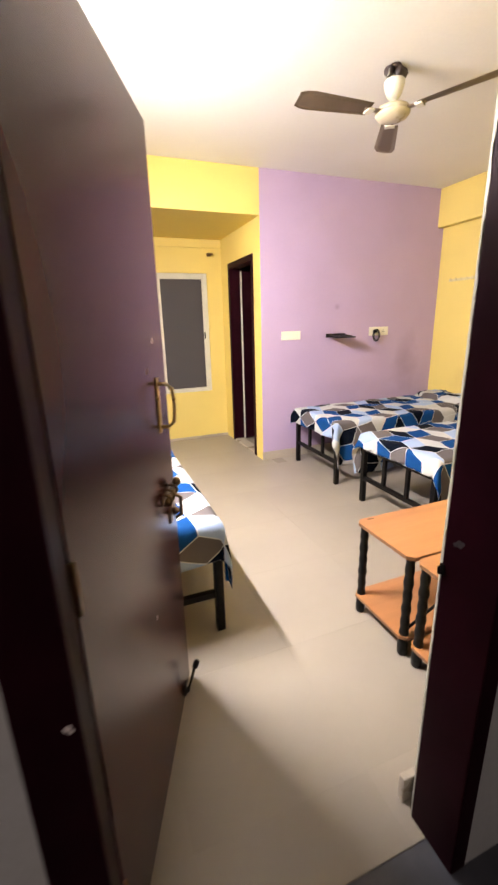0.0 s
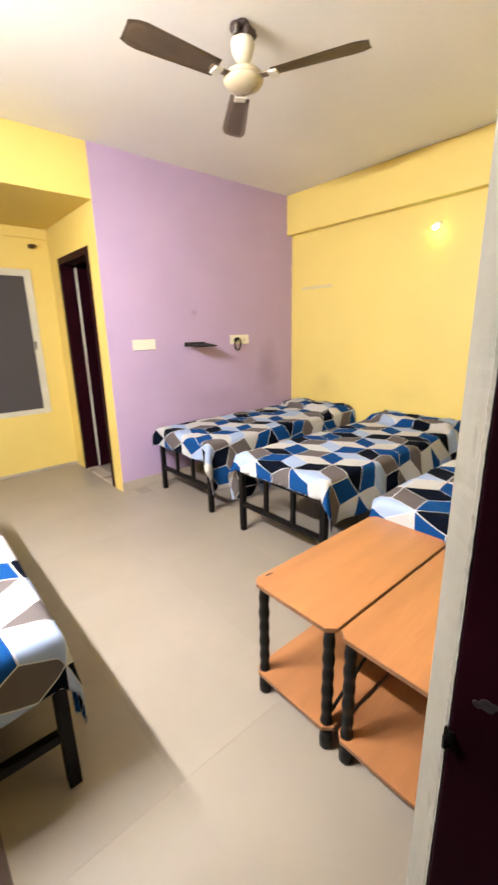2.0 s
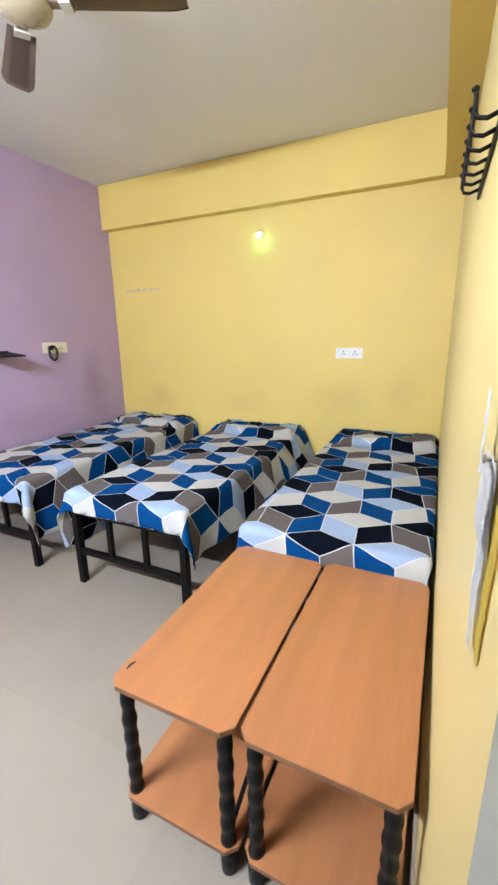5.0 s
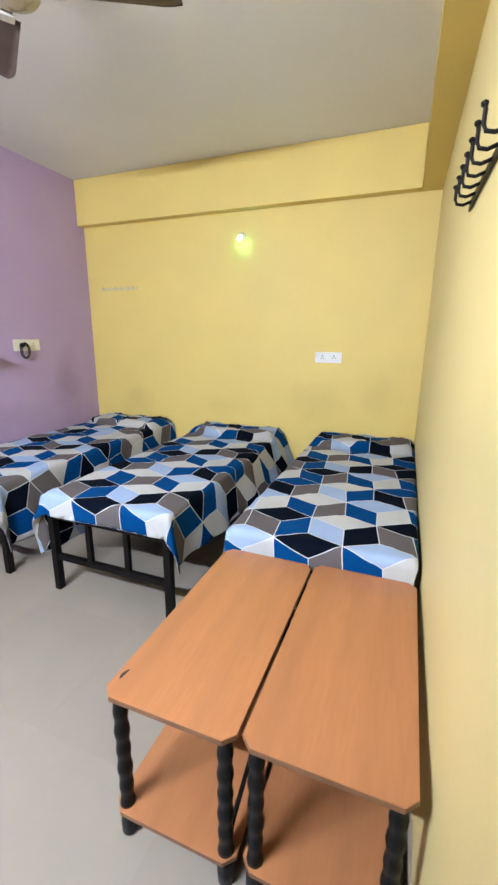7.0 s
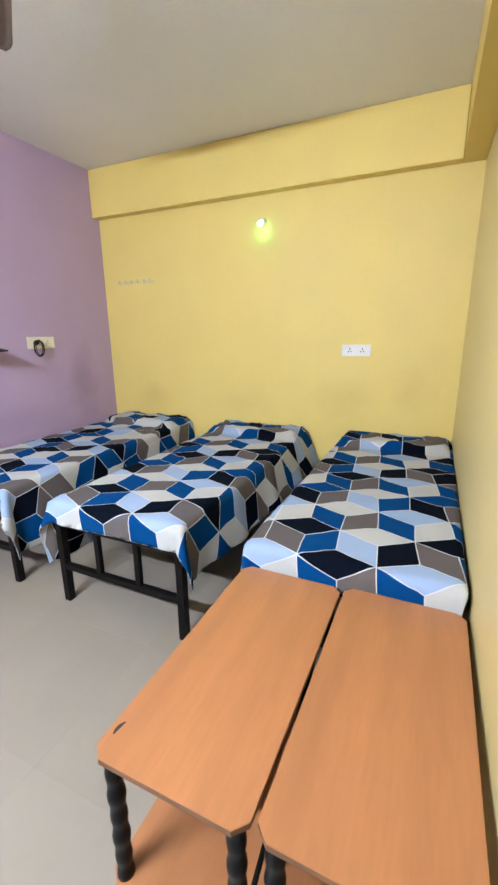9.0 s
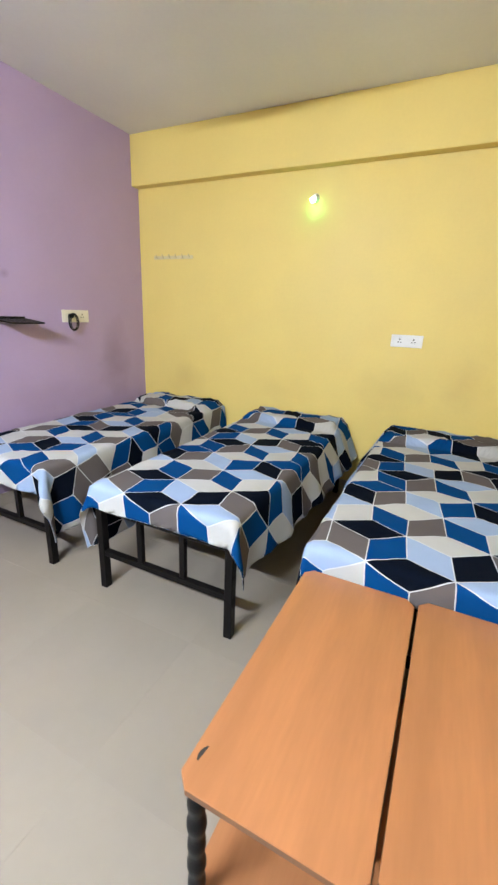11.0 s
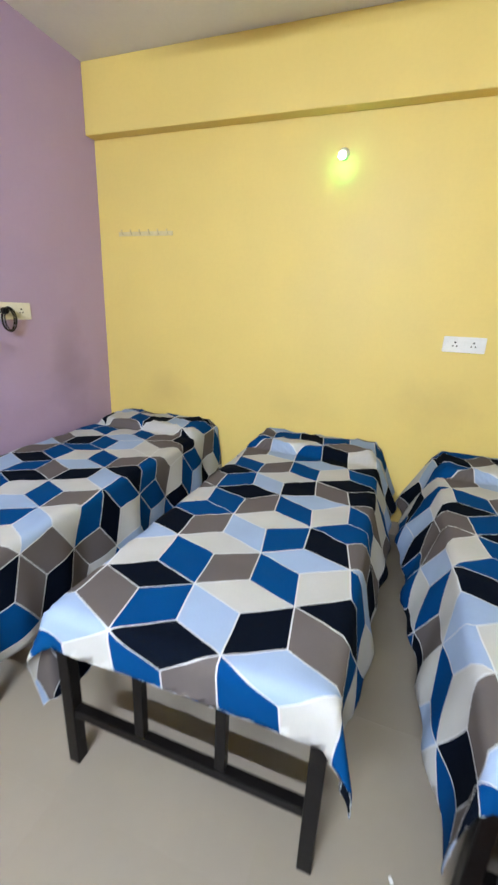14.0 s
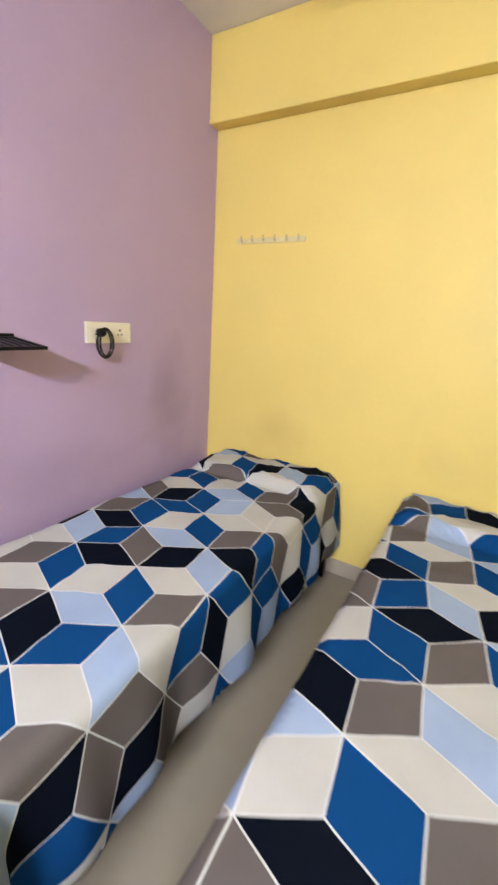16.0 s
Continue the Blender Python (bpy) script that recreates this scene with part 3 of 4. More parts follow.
# ---- ceiling fan ----
def ceiling_fan(x, y, first):
    e = empty("ceiling_fan", pose(x, y, ZC))
    tagged(e, "cream ceiling fan with three brown blades", "fan")
    # clamp and rubber block on the ceiling hook
    bm = bmesh.new()
    add_lathe(bm, [(0.004, 0.0), (0.030, 0.0), (0.034, -0.010), (0.026, -0.022), (0.010, -0.026)], 20)
    add_lathe(bm, [(0.002, -0.040), (0.024, -0.038), (0.030, -0.030), (0.030, 0.030), (0.024, 0.038), (0.002, 0.040)], 18, pose(0.030, -0.004, -0.034, 0, 90, 15))
    add_lathe(bm, [(0.002, -0.016), (0.022, -0.015), (0.026, -0.008), (0.026, 0.008), (0.022, 0.015), (0.002, 0.016)], 18, pose(-0.040, 0.006, -0.034, 0, 90, 15))
    add_tube(bm, [(-0.060, 0.008, -0.034), (0.0, 0.0, -0.034), (0.078, -0.012, -0.034)], 0.007, 8)
    tagged(finish("hook_clamp", bm, M_CLAMPBLACK, e, True), "dark brown ceiling clamp")
    bm = bmesh.new()
    add_box(bm, -0.052, -0.044, -0.014, 0.018, -0.060, -0.030, 0.002)
    tagged(finish("clamp_strap", bm, M_STEEL, e), "steel strap")
    bm = bmesh.new()
    add_lathe(bm, [(0.011, -0.040), (0.011, -0.205)], 16)
    finish("rod", bm, M_FANWHITE, e, True)
    bm = bmesh.new()
    add_lathe(bm, [(0.012, -0.072), (0.044, -0.070), (0.054, -0.074), (0.057, -0.084), (0.055, -0.104), (0.048, -0.130), (0.036, -0.155), (0.022, -0.168), (0.018, -0.176), (0.012, -0.178)], 28)
    finish("canopy", bm, M_FANWHITE, e, True)
    bm = bmesh.new()
    add_lathe(bm, [(0.012, -0.182), (0.022, -0.186), (0.026, -0.196), (0.060, -0.200), (0.088, -0.206), (0.096, -0.214), (0.097, -0.224), (0.0925, -0.2265), (0.0925, -0.2295), (0.097, -0.232), (0.096, -0.240), (0.086, -0.254), (0.062, -0.266), (0.032, -0.272), (0.006, -0.273)], 36)
    finish("motor", bm, M_CREAM, e, True)
    for k in range(3):
        bm = bmesh.new()
        n, m = 12, 4
        rows = []
        for i in range(n + 1):
            r = 0.155 + (0.600 - 0.155) * i / n
            half = 0.050 + 0.022 * (i / n)
            if i >= n - 1:
                half *= 0.90 if i == n - 1 else 0.66
            rows.append([bm.verts.new((r, half * (2 * j / m - 1), -0.226 + 0.10 * half * (2 * j / m - 1) * 2 - 0.010 * (1 - (2 * j / m - 1) ** 2) * 0.3)) for j in range(m + 1)])
        fs = [bm.faces.new((rows[i][j], rows[i + 1][j], rows[i + 1][j + 1], rows[i][j + 1])) for i in range(n) for j in range(m)]
        bmesh.ops.solidify(bm, geom=fs, thickness=0.003)
        add_box(bm, 0.080, 0.190, -0.020, 0.020, -0.232, -0.226, 0.002)
        finish("blade", bm, M_BLADE, e, True, pose(0, 0, 0, 0, 0, first + 120 * k))
        bm = bmesh.new()
        add_box(bm, 0.135, 0.178, -0.030, 0.030, -0.242, -0.2325, 0.003)
        tagged(finish("blade_trim", bm, M_FANWHITE, e, False, pose(0, 0, 0, 0, 0, first + 120 * k)), "pale blade trim plate")


ceiling_fan(2.105, 2.575, -64)


# ---- fixtures on the walls ----
def plate(name, m, w, h, mat, holes, label, rockers=()):
    """A modular switch plate; x along the wall, z up, its face towards -y."""
    e = empty(name, m)
    tagged(e, label, "socket")
    box("plate", -w / 2, w / 2, -0.010, 0, -h / 2, h / 2, mat, 0.004, e)
    box("module_bed", -w / 2 + 0.022, w / 2 - 0.022, -0.0125, -0.010, -h / 2 + 0.018, h / 2 - 0.018, mat, 0.001, e)
    for x in rockers:
        bm = bmesh.new()
        add_box(bm, x - 0.010, x + 0.010, -0.016, -0.0125, -0.021, 0.021, 0.002)
        finish("rocker", bm, mat, e)
    for x in holes:
        bm = bmesh.new()
        for dx, dz, r in ((0, 0.012, 0.0056), (-0.0105, -0.008, 0.0046), (0.0105, -0.008, 0.0046)):
            add_lathe(bm, [(r, 0), (r, 0.0006)], 10, pose(x + dx, -0.0126, dz, 90, 0, 0))
        finish("pin_holes", bm, M_HOLE, e)
    return e


plate("switch_plate", pose(2.304, YN, 1.337), 0.225, 0.090, M_IVORY, (), "ivory switch plate on the lilac wall", (-0.060, -0.036, -0.012, 0.012, 0.036, 0.060))
plate("wall_socket", pose(3.424, YN, 1.351), 0.262, 0.095, M_IVORY, (-0.070, 0.060), "ivory socket plate on the lilac wall", (-0.005,))
plate("wall_socket", pose(XE, 1.778, 1.274, 0, 0, -90), 0.222, 0.088, M_WHITEPLASTIC, (-0.048, 0.048), "white twin socket on the yellow wall", (-0.010, 0.012))


def cable_loop():
    bm = bmesh.new()
    add_lathe(bm, [(0.018, 0), (0.020, 0.012), (0.016, 0.030), (0.007, 0.038)], 14, pose(0, 0, 0, 90, 0, 0))
    for k, (rx, rz, dy) in enumerate(((0.040, 0.062, -0.030), (0.044, 0.066, -0.036), (0.038, 0.060, -0.041))):
        pts = [(rx * math.sin(2 * math.pi * i / 28) + 0.004 * k, dy, -0.045 + rz * math.cos(2 * math.pi * i / 28)) for i in range(29)]
        add_tube(bm, pts, 0.0042, 8)
    ob = finish("coiled_cable", bm, M_BLACKPLASTIC, smooth=True, at=pose(3.362, YN - 0.013, 1.352))
    tagged(ob, "black coiled cable plugged into the wall socket", "cable")


cable_loop()


def wall_shelf():
    """A small slatted tray shelf that droops a little to its front."""
    e = empty("wall_shelf", pose(2.853, YN, 1.325, 6, 0, 0))
    tagged(e, "small black slatted shelf on the lilac wall", "shelf")
    bm = bmesh.new()
    add_box(bm, -0.122, 0.122, -0.008, -0.001, -0.022, 0.018, 0.002)
    finish("wall_bracket", bm, M_BLACKPLASTIC, e)
    bm = bmesh.new()
    for a, b in ((-0.122, -0.106), (0.106, 0.122)):
        add_box(bm, a, b, -0.212, -0.008, -0.004, 0.008, 0.002)
    add_box(bm, -0.106, 0.106, -0.212, -0.196, -0.004, 0.008, 0.002)
    add_box(bm, -0.106, 0.106, -0.024, -0.0082, -0.004, 0.008, 0.002)
    finish("tray_rim", bm, M_BLACKPLASTIC, e)
    for i in range(7):
        x = -0.090 + i * 0.030
        box("slat", x - 0.011, x + 0.011, -0.196, -0.024, -0.002, 0.005, M_BLACKPLASTIC, 0.001, e)


wall_shelf()


def hook_rail(name, m, length, count, reach, rise, thick, mat, label):
    e = empty(name, m)
    tagged(e, label, "hook rail")
    box("rail", -length / 2, length / 2, -0.006, 0, -0.014, 0.014, mat, 0.002, e)
    for i in range(count):
        x = -length / 2 + length * (i + 0.5) / count
        bm = bmesh.new()
        add_tube(bm, [(x, -0.004, 0.004), (x, -reach * 0.55, -0.004), (x, -reach * 0.9, 0.0), (x, -reach, rise * 0.25), (x, -reach, rise * 0.8), (x, -reach * 1.05, rise)], thick, 8)
        add_lathe(bm, [(0.002, -thick), (thick * 1.5, -thick * 0.6), (thick * 1.6, thick * 0.6), (0.002, thick * 1.4)], 10, pose(x, -reach * 1.05, rise))
        finish("hook", bm, mat, e, True)
    return e


hook_rail("hook_rail", pose(XE, 3.873, 1.884, 0, 0, -90), 0.43, 6, 0.020, 0.020, 0.0035, M_PALEHOOK, "pale plastic hook rail on the yellow wall")
hook_rail("hook_rail", pose(1.98, y_south(1.98), 1.815, 0, 0, 181.2), 0.54, 7, 0.048, 0.045, 0.0045, M_BLACKMETAL, "black metal coat hook rail on yellow wall")


def papers():
    e = empty("hanging_papers", pose(1.25, y_south(1.25), 1.250, 0, 0, 181.2))
    tagged(e, "creased white and yellow papers on a nail", "paper")

    def sheet(name, w, h, taper, dx, dz, dy, tilt, mat, seed):
        """A creased sheet that narrows to its lower end by the share taper."""
        bm = bmesh.new()
        n, m = 10, 18
        rows = []
        for i in range(m + 1):
            q = i / m
            rows.append([bm.verts.new((w * (j / n - 0.5) * (1 - taper * q), -dy - 0.004 * abs(noise.noise((j * 0.5 + seed, i * 0.4, seed))), -h * q - 0.006 * noise.noise((j * 0.6, seed, 0)))) for j in range(n + 1)])
        fs = [bm.faces.new((rows[i][j], rows[i][j + 1], rows[i + 1][j + 1], rows[i + 1][j])) for i in range(m) for j in range(n)]
        bmesh.ops.solidify(bm, geom=fs, thickness=0.001)
        finish(name, bm, mat, e, False, pose(dx, 0, dz, 0, tilt, 0))

    sheet("yellow_sheet", 0.06, 0.20, 0.5, 0.055, 0.045, 0.002, 3, M_YPAPER, 3.1)
    sheet("white_sheet", 0.095, 0.225, 0.75, 0.0, 0.06, 0.006, -3, M_PAPER, 7.7)
    sheet("white_sheet", 0.085, 0.085, 0.1, 0.012, 0.055, 0.011, 2, M_PAPER, 4.2)
    sheet("white_slip", 0.016, 0.095, 0.0, -0.030, 0.125, 0.012, 1, M_PAPER, 1.3)
    bm = bmesh.new()
    add_lathe(bm, [(0.002, 0), (0.002, 0.012), (0.005, 0.013), (0.005, 0.015)], 8, pose(0, 0, 0.055, 90, 0, 0))
    finish("nail", bm, M_STEEL, e)


papers()


# ---- two low tables ----
def table_leg(bm, x, y, z0, z1):
    prof = []
    n = 40
    for i in range(n + 1):
        s = i / n
        z = z0 + (z1 - z0) * s
        prof.append((0.0200 + 0.0019 * math.cos(2 * math.pi * s * (z1 - z0) / 0.066) + 0.0006 * math.cos(2 * math.pi * s * 3), z))
    add_lathe(bm, prof, 16, pose(x, y, 0))


def low_table(m, lx, ly, mark):
    e = empty("low_table", m)
    tagged(e, "low two-tier table, orange-brown laminate, black ribbed legs", "table", "low tables")
    c = 0.028

    def board(name, z0, z1, grow):
        hx, hy = lx / 2 + grow, ly / 2 + grow
        pts = [(-hx + c, -hy), (hx - c, -hy), (hx, -hy + c), (hx, hy - c), (hx - c, hy), (-hx + c, hy), (-hx, hy - c), (-hx, -hy + c)]
        bm = bmesh.new()
        low = [bm.verts.new((x, y, z0)) for x, y in pts]
        top = [bm.verts.new((x, y, z1)) for x, y in pts]
        bm.faces.new(low[::-1]).material_index = 0
        bm.faces.new(top).material_index = 0
        for i in range(8):
            bm.faces.new((low[i], low[(i + 1) % 8], top[(i + 1) % 8], top[i])).material_index = 1
        bmesh.ops.bevel(bm, geom=[ed for ed in bm.edges if abs(ed.verts[0].co.z - ed.verts[1].co.z) < 1e-6], offset=0.0015, segments=2, affect="EDGES")
        finish(name, bm, [M_WOOD, M_WOODEDGE], e)

    board("top", 0.500, 0.518, 0)
    board("lower_shelf", 0.093, 0.110, -0.002)
    for sx in (-1, 1):
        for sy in (-1, 1):
            bm = bmesh.new()
            x, y = sx * (lx / 2 - 0.034), sy * (ly / 2 - 0.034)
            table_leg(bm, x, y, 0.110, 0.500)
            add_lathe(bm, [(0.019, 0), (0.023, 0.006), (0.024, 0.045), (0.021, 0.070), (0.022, 0.0925)], 16, pose(x, y, 0))
            finish("leg", bm, M_BLACKPLASTIC, e, True)
    bm = bmesh.new()
    add_tube(bm, [(-lx / 2 + 0.05, -ly / 2 + 0.034, 0.13), (lx / 2 - 0.05, -ly / 2 + 0.034, 0.48)], 0.007, 8)
    finish("brace", bm, M_BLACKMETAL, e, True)
    if mark:
        bm = bmesh.new()
        n = 8
        rows = []
        for i in range(n + 1):
            s = i / n
            w = 0.0042 * math.sin(math.pi * (0.08 + 0.84 * s)) + 0.0008
            x, y = -lx / 2 + 0.058 + 0.036 * s, ly / 2 - 0.020 - 0.013 * s ** 2 + 0.008 * s
            rows.append((bm.verts.new((x, y - w, 0.5184)), bm.verts.new((x, y + w, 0.5184))))
        for a, b in zip(rows, rows[1:]):
            bm.faces.new((a[0], b[0], b[1], a[1]))
        tagged(finish("scuff_mark", bm, M_HOLE, e), "short black burn mark")
    return e


low_table(pose(1.838, 1.6175, 0), 0.829, 0.383, True)
low_table(pose(1.850, 1.2185, 0), 0.836, 0.392, False)


# ---- beds ----
BED_L, BED_W = 1.90, 0.79
FRAME_Z, TOP_Z = 0.490, 0.595


def bed_frame(m, label):
    """A steel cot: x from foot to head, y across."""
    e = empty("bed", m)
    tagged(e, label, "bed", "beds")
    h = BED_W / 2
    t = 0.040
    for x in (0.0, BED_L - t):
        for y in (-h, h - t):
            box("leg", x, x + t, y, y + t, 0, FRAME_Z, M_BLACKMETAL, 0.003, e)
    for x in (0.004, BED_L - t + 0.004):
        box("end_rail", x, x + 0.032, -h + t, h - t, FRAME_Z - 0.042, FRAME_Z - 0.004, M_BLACKMETAL, 0.003, e)
        box("end_rail", x, x + 0.032, -h + t, h - t, 0.195, 0.228, M_BLACKMETAL, 0.003, e)
        for y in (-0.125, 0.125):
            box("upright", x + 0.003, x + 0.029, y - 0.015, y + 0.015, 0.228, FRAME_Z - 0.042, M_BLACKMETAL, 0.002, e)
    for y in (-h + 0.004, h - t + 0.004):
        box("side_rail", t, BED_L - t, y, y + 0.032, FRAME_Z - 0.044, FRAME_Z - 0.004, M_BLACKMETAL, 0.003, e)
    for i in range(7):
        x = 0.20 + i * 0.25
        box("slat", x - 0.012, x + 0.012, -h + t, h - t, FRAME_Z - 0.030, FRAME_Z - 0.006, M_BLACKMETAL, 0.002, e)
    return e


def mattress(m):
    h = BED_W / 2 - 0.012
    bm = bmesh.new()
    add_box(bm, 0.02, BED_L - 0.01, -h, h, FRAME_Z + 0.0, TOP_Z - 0.014, 0.025, 3)
    ob = finish("mattress", bm, M_MATTRESS, smooth=True, at=m)
    tagged(ob, "thin dark mattress under the bedspread", "mattress")


# steps between the printed star points
L1 = Vector((0.246, -0.120))
L2 = Vector((0.226, 0.176))


def spread_height(u, v, seed):
    """Height of the cloth over the bed top: pillow, sag and creases."""
    z = 0.005 * noise.noise((u * 4, v * 4, seed)) + 0.002 * noise.noise((u * 15, v * 15, seed + 4))
    z += 0.005 * max(0.0, 1 - 6 * abs(noise.noise((u * 3.1, v * 2.3, seed + 20)))) ** 2
    edge = BED_L - 0.31 + 0.030 * noise.noise((v * 5, seed, 0)) + 0.010 * noise.noise((v * 19, seed, 2))
    s = min(1, max(0, (u - edge) / 0.030))
    side = min(1, max(0, (BED_W / 2 - 0.004 + 0.008 * noise.noise((u * 12, seed, 5)) - abs(v)) / 0.04))
    pillow = s * s * (3 - 2 * s) * side * side * (3 - 2 * side)
    e = min(1, max(0, (u - (BED_L - 0.06)) / 0.09))
    ridge = max(0.0, 1 - 5 * abs(noise.noise((u * 5.3, v * 4.1, seed + 31)))) ** 2
    z += pillow * (0.046 - 0.014 * e * e + 0.012 * noise.noise((u * 9, v * 5, seed + 9)) + 0.005 * noise.noise((u * 24, v * 20, seed + 3)) + 0.012 * ridge)
    tuck = (u - edge + 0.010) / 0.016
    z -= 0.007 * math.exp(-tuck * tuck)
    crease = max(0.0, 1 - 9 * abs(noise.noise((u * 1.7 + v * 0.9, v * 2.6, seed + 44)))) ** 2
    z += 0.004 * crease
    return z


def drape(u, v, flare, seed, slopes):
    """Cloth coordinates (metres, u from the foot end, v across) to a place over the bed."""
    h = BED_W / 2 + 0.012
    r0 = 0.024
    foot = -0.012
    du = max(0.0, foot + r0 - u)
    dv = max(0.0, abs(v) - (h - r0))
    sv = 1 if v > 0 else -1
    over = math.hypot(du, dv)
    cu, cv = max(u, foot + r0), max(-(h - r0), min(h - r0, v))
    z = TOP_Z + spread_height(min(cu, BED_L), cv, seed)
    if over <= 1e-9:
        return Vector((min(cu, BED_L + 0.02), cv, z))
    arc = r0 * math.pi / 2
    if over < arc:
        a = over / r0
        out, down = r0 * math.sin(a), r0 * (1 - math.cos(a))
    else:
        out, down = r0, r0 + over - arc
    d = Vector((-du / over, sv * dv / over))
    corner = min(du, dv) / over
    along = cu * 1.0 + cv * 0.7
    k = min(1.0, max(0.0, down - 0.03) / 0.25)
    fold = 0.012 * math.sin(along * 11 + seed * 3 + 2 * noise.noise((along * 2, seed, 0))) + 0.008 * math.sin(along * 27 + seed) + 0.02 * noise.noise((cu * 3, cv * 3, seed))
    # stiff cloth stands off the bed side instead of falling plumb
    lean = slopes[0 if sv > 0 else 1] * dv / over * min(1.0, 0.08 + 1.4 * cu / BED_L)
    out += k * (0.018 + fold) + flare * corner * min(over, 0.22) + lean * max(0.0, down - 0.02)
    down -= 0.5 * lean * lean * max(0.0, down - 0.02)
    down *= 1 - 0.10 * corner
    return Vector((cu + d.x * out, cv + d.y * out, z - down))


def bedspread(m, foot, left, right, origin, seed, flare, slopes, wide, colours=None, label=""):
    """A printed cloth of tumbling blocks draped over the bed; each printed block is a patch of its own colour."""
    rnd = random.Random(seed)
    u0, u1, v0, v1 = -foot, BED_L + 0.03, -(BED_W / 2 + right), BED_W / 2 + left
    org = Vector(origin)
    a1, a2 = Vector((L1.x, L1.y * wide)), Vector((L2.x, L2.y * wide))
    nodes = {}

    def node(p, six):
        key = (round(p.x, 3), round(p.y, 3))
        if key not in nodes:
            j = 0.006 if six else 0.009
            nodes[key] = p + Vector((rnd.uniform(-j, j), rnd.uniform(-j, j)))
        return nodes[key]

    ew = 0.014
    cuts = [0, ew, 1 / 6, 2 / 6, 3 / 6, 4 / 6, 5 / 6, 1 - ew, 1]
    verts, faces, mats, index = [], [], [], {}

    def vert(p):
        u, w = min(u1, max(u0, p.x)), min(v1, max(v0, p.y))
        key = (round(u, 4), round(w, 4))
        if key not in index:
            index[key] = len(verts)
            verts.append(drape(u, w, flare, seed, slopes))
        return index[key]

    used = {}
    for i in range(-12, 14):
        for j in range(-12, 14):
            p = org + i * a1 + j * a2
            c = p + (a1 + a2) / 3
            tiles = (
                (p, p + (2 * a1 - a2) / 3, p + a1, c),
                (p, c, p + a2, p + (2 * a2 - a1) / 3),
                (p + a1, p + 2 * (a1 + a2) / 3, p + a2, c),
            )
            for k, q in enumerate(tiles):
                if max(a.x for a in q) < u0 - 0.03 or min(a.x for a in q) > u1 + 0.03 or max(a.y for a in q) < v0 - 0.03 or min(a.y for a in q) > v1 + 0.03:
                    continue
                a, b, cc, d = node(q[0], True), node(q[1], False), node(q[2], True), node(q[3], False)
                if colours and (i, j, k) in colours:
                    tint = colours[(i, j, k)]
                else:
                    near = set()
                    for s in q:
                        key = (round(s.x, 3), round(s.y, 3))
                        near |= set(used.get(key, ())[-2:])
                    free = [t for t in (0, 1, 2, 3, 4) if t not in near] or [0, 1, 2, 3, 4]
                    tint = rnd.choice(free + ([4] if 4 in free else []) + ([1] if 1 in free else []))
                for s in q:
                    used.setdefault((round(s.x, 3), round(s.y, 3)), []).append(tint)
                ids = [[vert(a * (1 - s) * (1 - t) + b * s * (1 - t) + cc * s * t + d * (1 - s) * t) for t in cuts] for s in cuts]
                n = len(cuts) - 1
                for x in range(n):
                    for y in range(n):
                        f = [ids[x][y], ids[x + 1][y], ids[x + 1][y + 1], ids[x][y + 1]]
                        g = list(dict.fromkeys(f))
                        if len(g) < 3:
                            continue
                        faces.append(g)
                        mats.append(5 if x in (0, n - 1) or y in (0, n - 1) else tint)
    me = bpy.data.meshes.new("bedspread")
    me.from_pydata([tuple(v) for v in verts], [], faces)
    for mm in SPREAD_MATS:
        me.materials.append(mm)
    me.polygons.foreach_set("material_index", mats)
    me.polygons.foreach_set("use_smooth", [True] * len(faces))
    me.validate()
    bm = bmesh.new()
    bm.from_mesh(me)
    bmesh.ops.recalc_face_normals(bm, faces=bm.faces)
    up = sum(f.normal.z * f.calc_area() for f in bm.faces)
    if up < 0:
        bmesh.ops.reverse_faces(bm, faces=bm.faces)
    bm.to_mesh(me)
    bm.free()
    ob = new("bedspread", me)
    ob.matrix_basis = m
    sol = ob.modifiers.new("thickness", "SOLIDIFY")
    sol.thickness, sol.offset = 0.0025, 1.0
    tagged(ob, label, "bedspread", "bedspreads")
    return ob


# printed colours by lattice cell: n navy, b blue, g grey, l light blue, w off-white
PRINT_A = """
0,-1:nlw -1,-1:gbn -1,0:bgn 1,-2:bgn 2,-2:wbl 1,-1:wbl 0,0:gbw 2,-1:gnb -1,1:wll 1,0:blw 3,-1:wbg
2,0:wbl 0,1:gnb 3,0:ngn -1,2:wgb 1,1:gbn 2,1:nlw 0,2:wlg 1,2:bgn 3,1:wbl 4,0:wbn 2,2:gbw 4,1:wng
1,3:wlb 3,2:blw 2,3:gwb 1,4:nbw 0,-2:wbl -2,0:wbl 1,-3:nbg 3,-2:wng 4,-1:gwb 0,3:gbn -2,1:gnw
"""

PRINT_B = """
2,-1:gbw 1,-1:bnl 2,-2:glw 1,0:wbn 3,-1:bln 2,0:ngl 0,1:gww 3,0:gbw 1,1:bln 2,1:wbb 0,2:nww 4,0:wwg
3,1:lbl 1,2:gwl 2,2:ngw 4,1:gbw 1,3:lwb 3,2:wbg 0,0:gww 0,-1:wlb 1,-2:gbw 3,-2:gbn 4,-1:bbg 5,-1:nwb 5,0:bnw
"""

PRINT_C = """
0,0:wbl 0,1:gwb 1,0:bnw 1,-1:wbg -1,0:wnl 0,-1:bnw 2,0:bwn 1,1:wgb 2,-1:nbw 3,-1:bwg 3,0:wnb 2,1:gbw 4,-1:bnw 4,0:wbg
"""


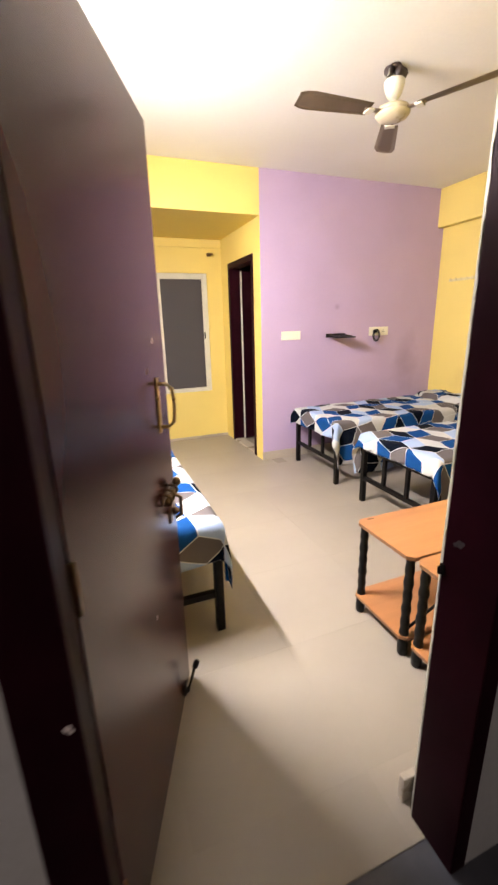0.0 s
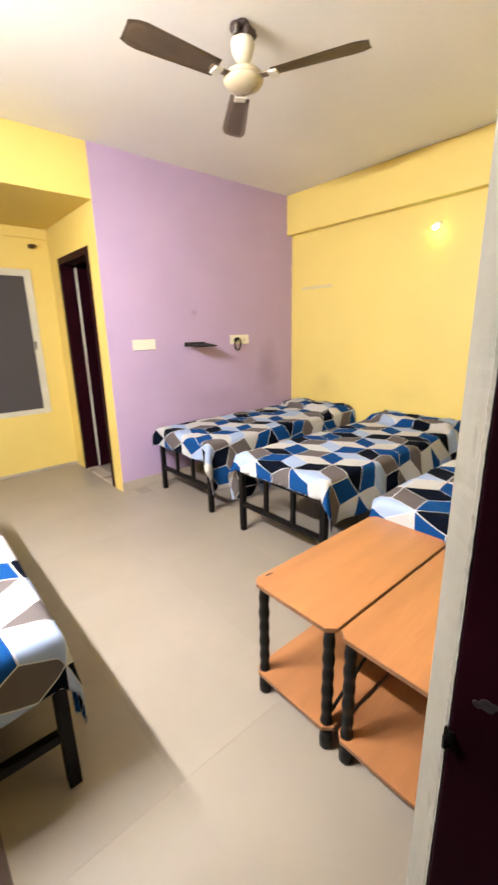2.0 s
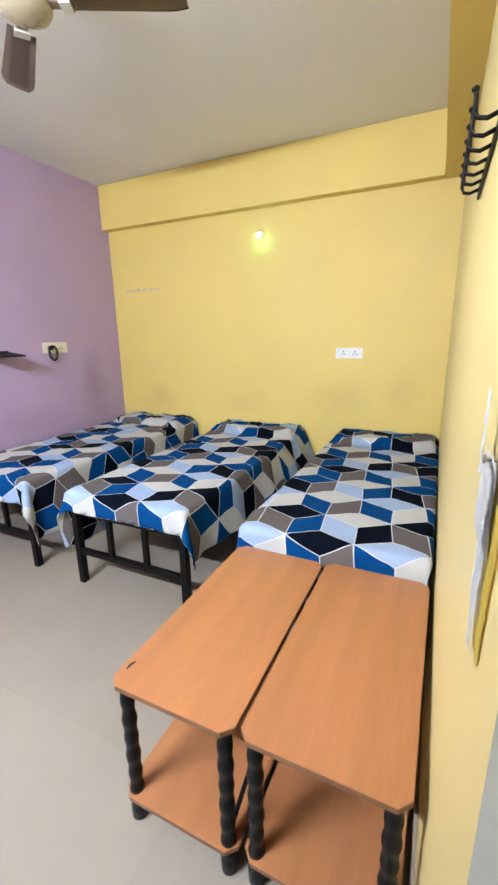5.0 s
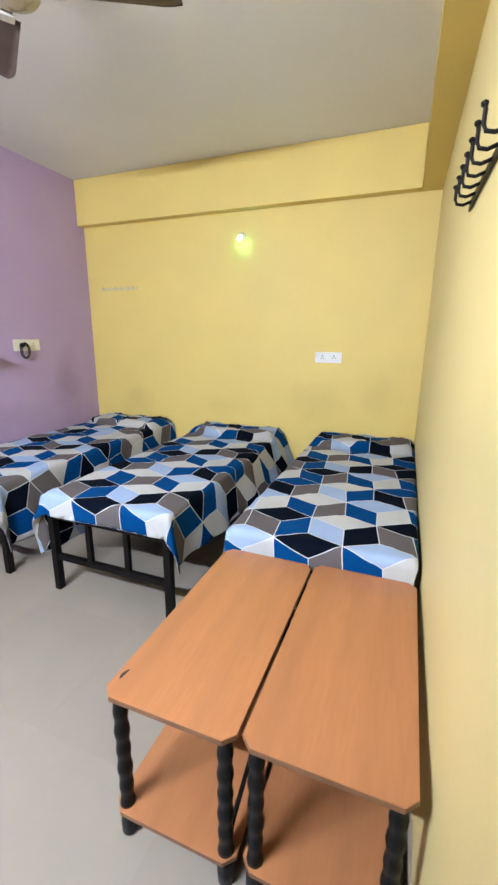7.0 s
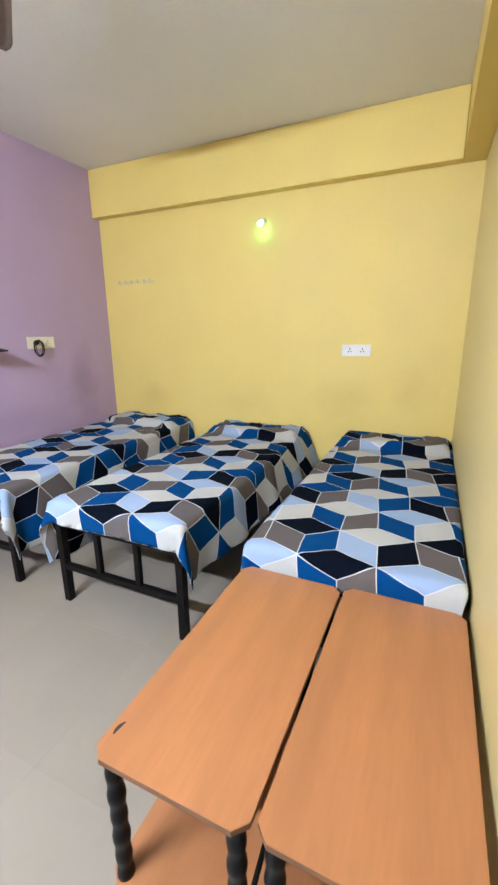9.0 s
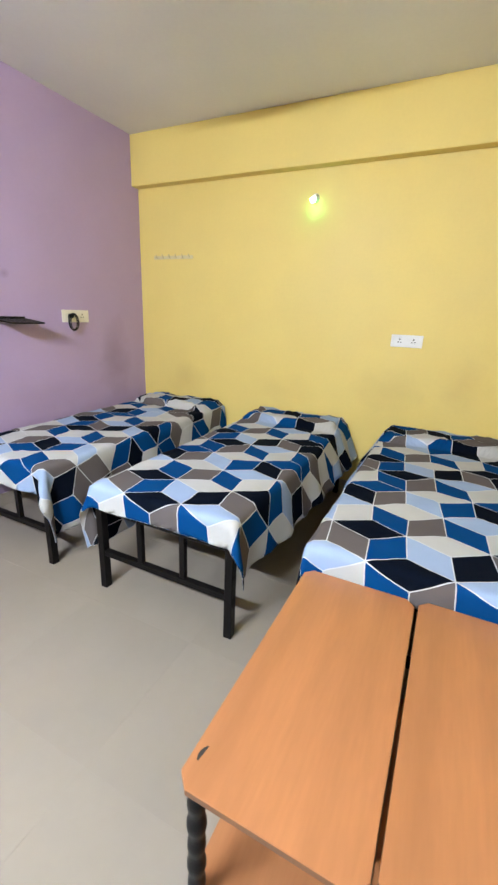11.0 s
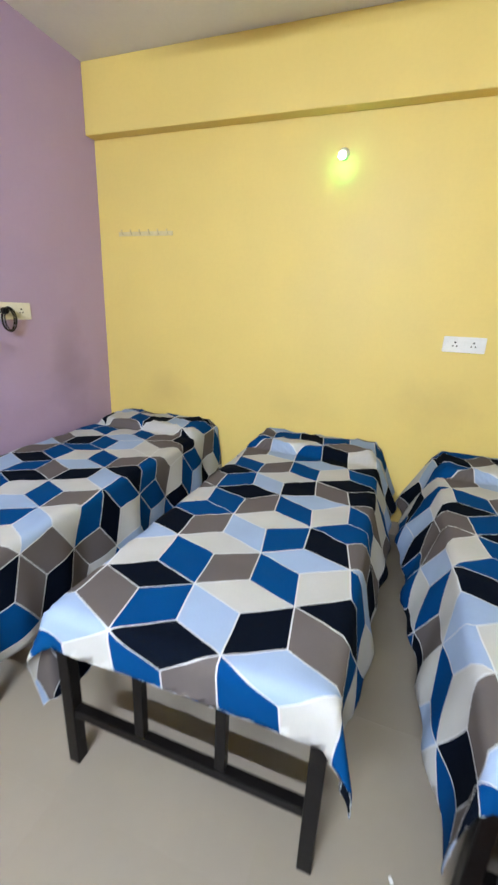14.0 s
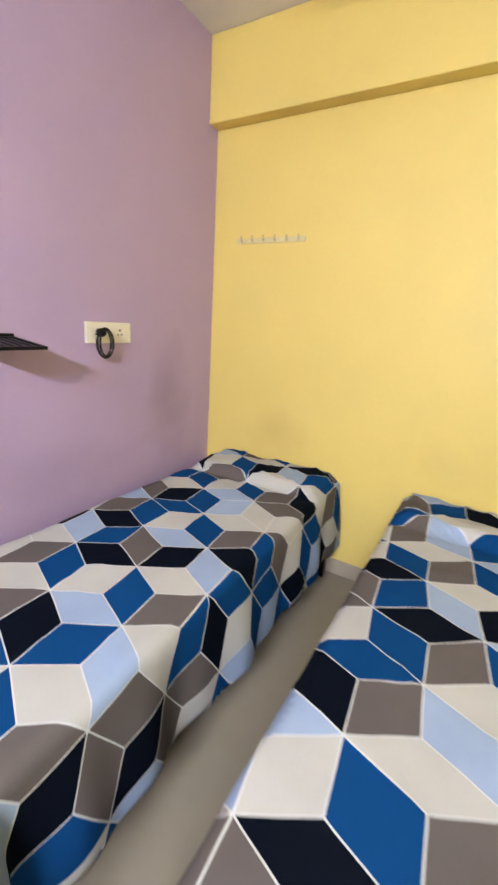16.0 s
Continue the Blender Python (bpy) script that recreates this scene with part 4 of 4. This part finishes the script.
def printed(text):
    out = {}
    for part in text.split():
        cell, tints = part.split(":")
        i, j = (int(a) for a in cell.split(","))
        for k, c in enumerate(tints):
            out[(i, j, k)] = "nbglw".index(c)
    return out


FOOT_X = 2.288
BEDS = [
    # pose, foot, left and right overhang, pattern origin, seed, corner flare, lean of the left and right sides, width of the print, print
    (pose(FOOT_X + 0.006, 3.702, 0), 0.16, 0.06, 0.40, (0.165, 0.144), 11, 0.70, (0.0, 0.05), 1.0, PRINT_B),
    (pose(FOOT_X, 2.538, 0), 0.12, 0.37, 0.28, (0.247, 0.070), 2, 0.38, (0.0, 0.34), 1.05, PRINT_A),
    (pose(FOOT_X + 0.006, 1.430, 0), 0.12, 0.36, 0.03, (0.243, 0.062), 7, 0.10, (0.36, 0.0), 1.0, PRINT_A),
    (pose(0.365, 1.920, 0, 0, 0, 90), 0.19, 0.03, 0.33, (0.10, 0.03), 5, 0.24, (0.0, 0.10), 1.0, PRINT_C),
]
for m, foot, left, right, org, seed, flare, slopes, wide, text in BEDS:
    bed_frame(m, "black steel cot with barred foot end")
    mattress(m)
    bedspread(m, foot, left, right, org, seed, flare, slopes, wide, printed(text), "blue, grey and white geometric bedspread draped over bed")


def paper_scrap(x, y):
    bm = bmesh.new()
    add_box(bm, -0.008, 0.008, -0.005, 0.005, 0.0, 0.003, 0.001, 1)
    for v in bm.verts:
        v.co.z += 0.004 * abs(noise.noise((v.co.x * 200, v.co.y * 200, 1)))
    tagged(finish("paper_scrap", bm, M_PAPER, at=pose(x, y, 0, 0, 0, 25)), "tiny white scrap of paper on floor", "paper")


paper_scrap(2.355, 1.944)

# ---- floor tiles, last ----
def floor_tiles():
    s, g = 0.600, 0.0005
    meshes = {}
    x = -0.21
    while x < XE + 0.1:
        y = 0.876 - 0.38
        while y < YALC + 0.1:
            x0, x1, y0, y1 = max(x, XW - 0.1) + g / 2, min(x + s, XE + 0.1) - g / 2, max(y, 0.876) + g / 2, min(y + s, YALC + 0.1) - g / 2
            if x1 - x0 > 0.01 and y1 - y0 > 0.01 and not (x0 > XRET + 0.1 and y0 > YN + 0.1):
                if x1 > XRET + 0.1 and y1 > YN + 0.115:
                    y1 = YN + 0.11 if x0 > XRET else y1
                    if x0 <= XRET:
                        x1 = min(x1, XRET + 0.1)
                key = (round(x1 - x0, 4), round(y1 - y0, 4))
                if key not in meshes:
                    bm = bmesh.new()
                    add_box(bm, -key[0] / 2, key[0] / 2, -key[1] / 2, key[1] / 2, -0.0007, 0, 0.0001, 1)
                    bmesh.ops.recalc_face_normals(bm, faces=bm.faces)
                    me = bpy.data.meshes.new("tile")
                    bm.to_mesh(me)
                    bm.free()
                    me.materials.append(M_TILE)
                    meshes[key] = me
                t = new("tile", meshes[key])
                t.parent = floor
                t.location = ((x0 + x1) / 2, (y0 + y1) / 2, 0)
            y += s
        x += s


floor_tiles()
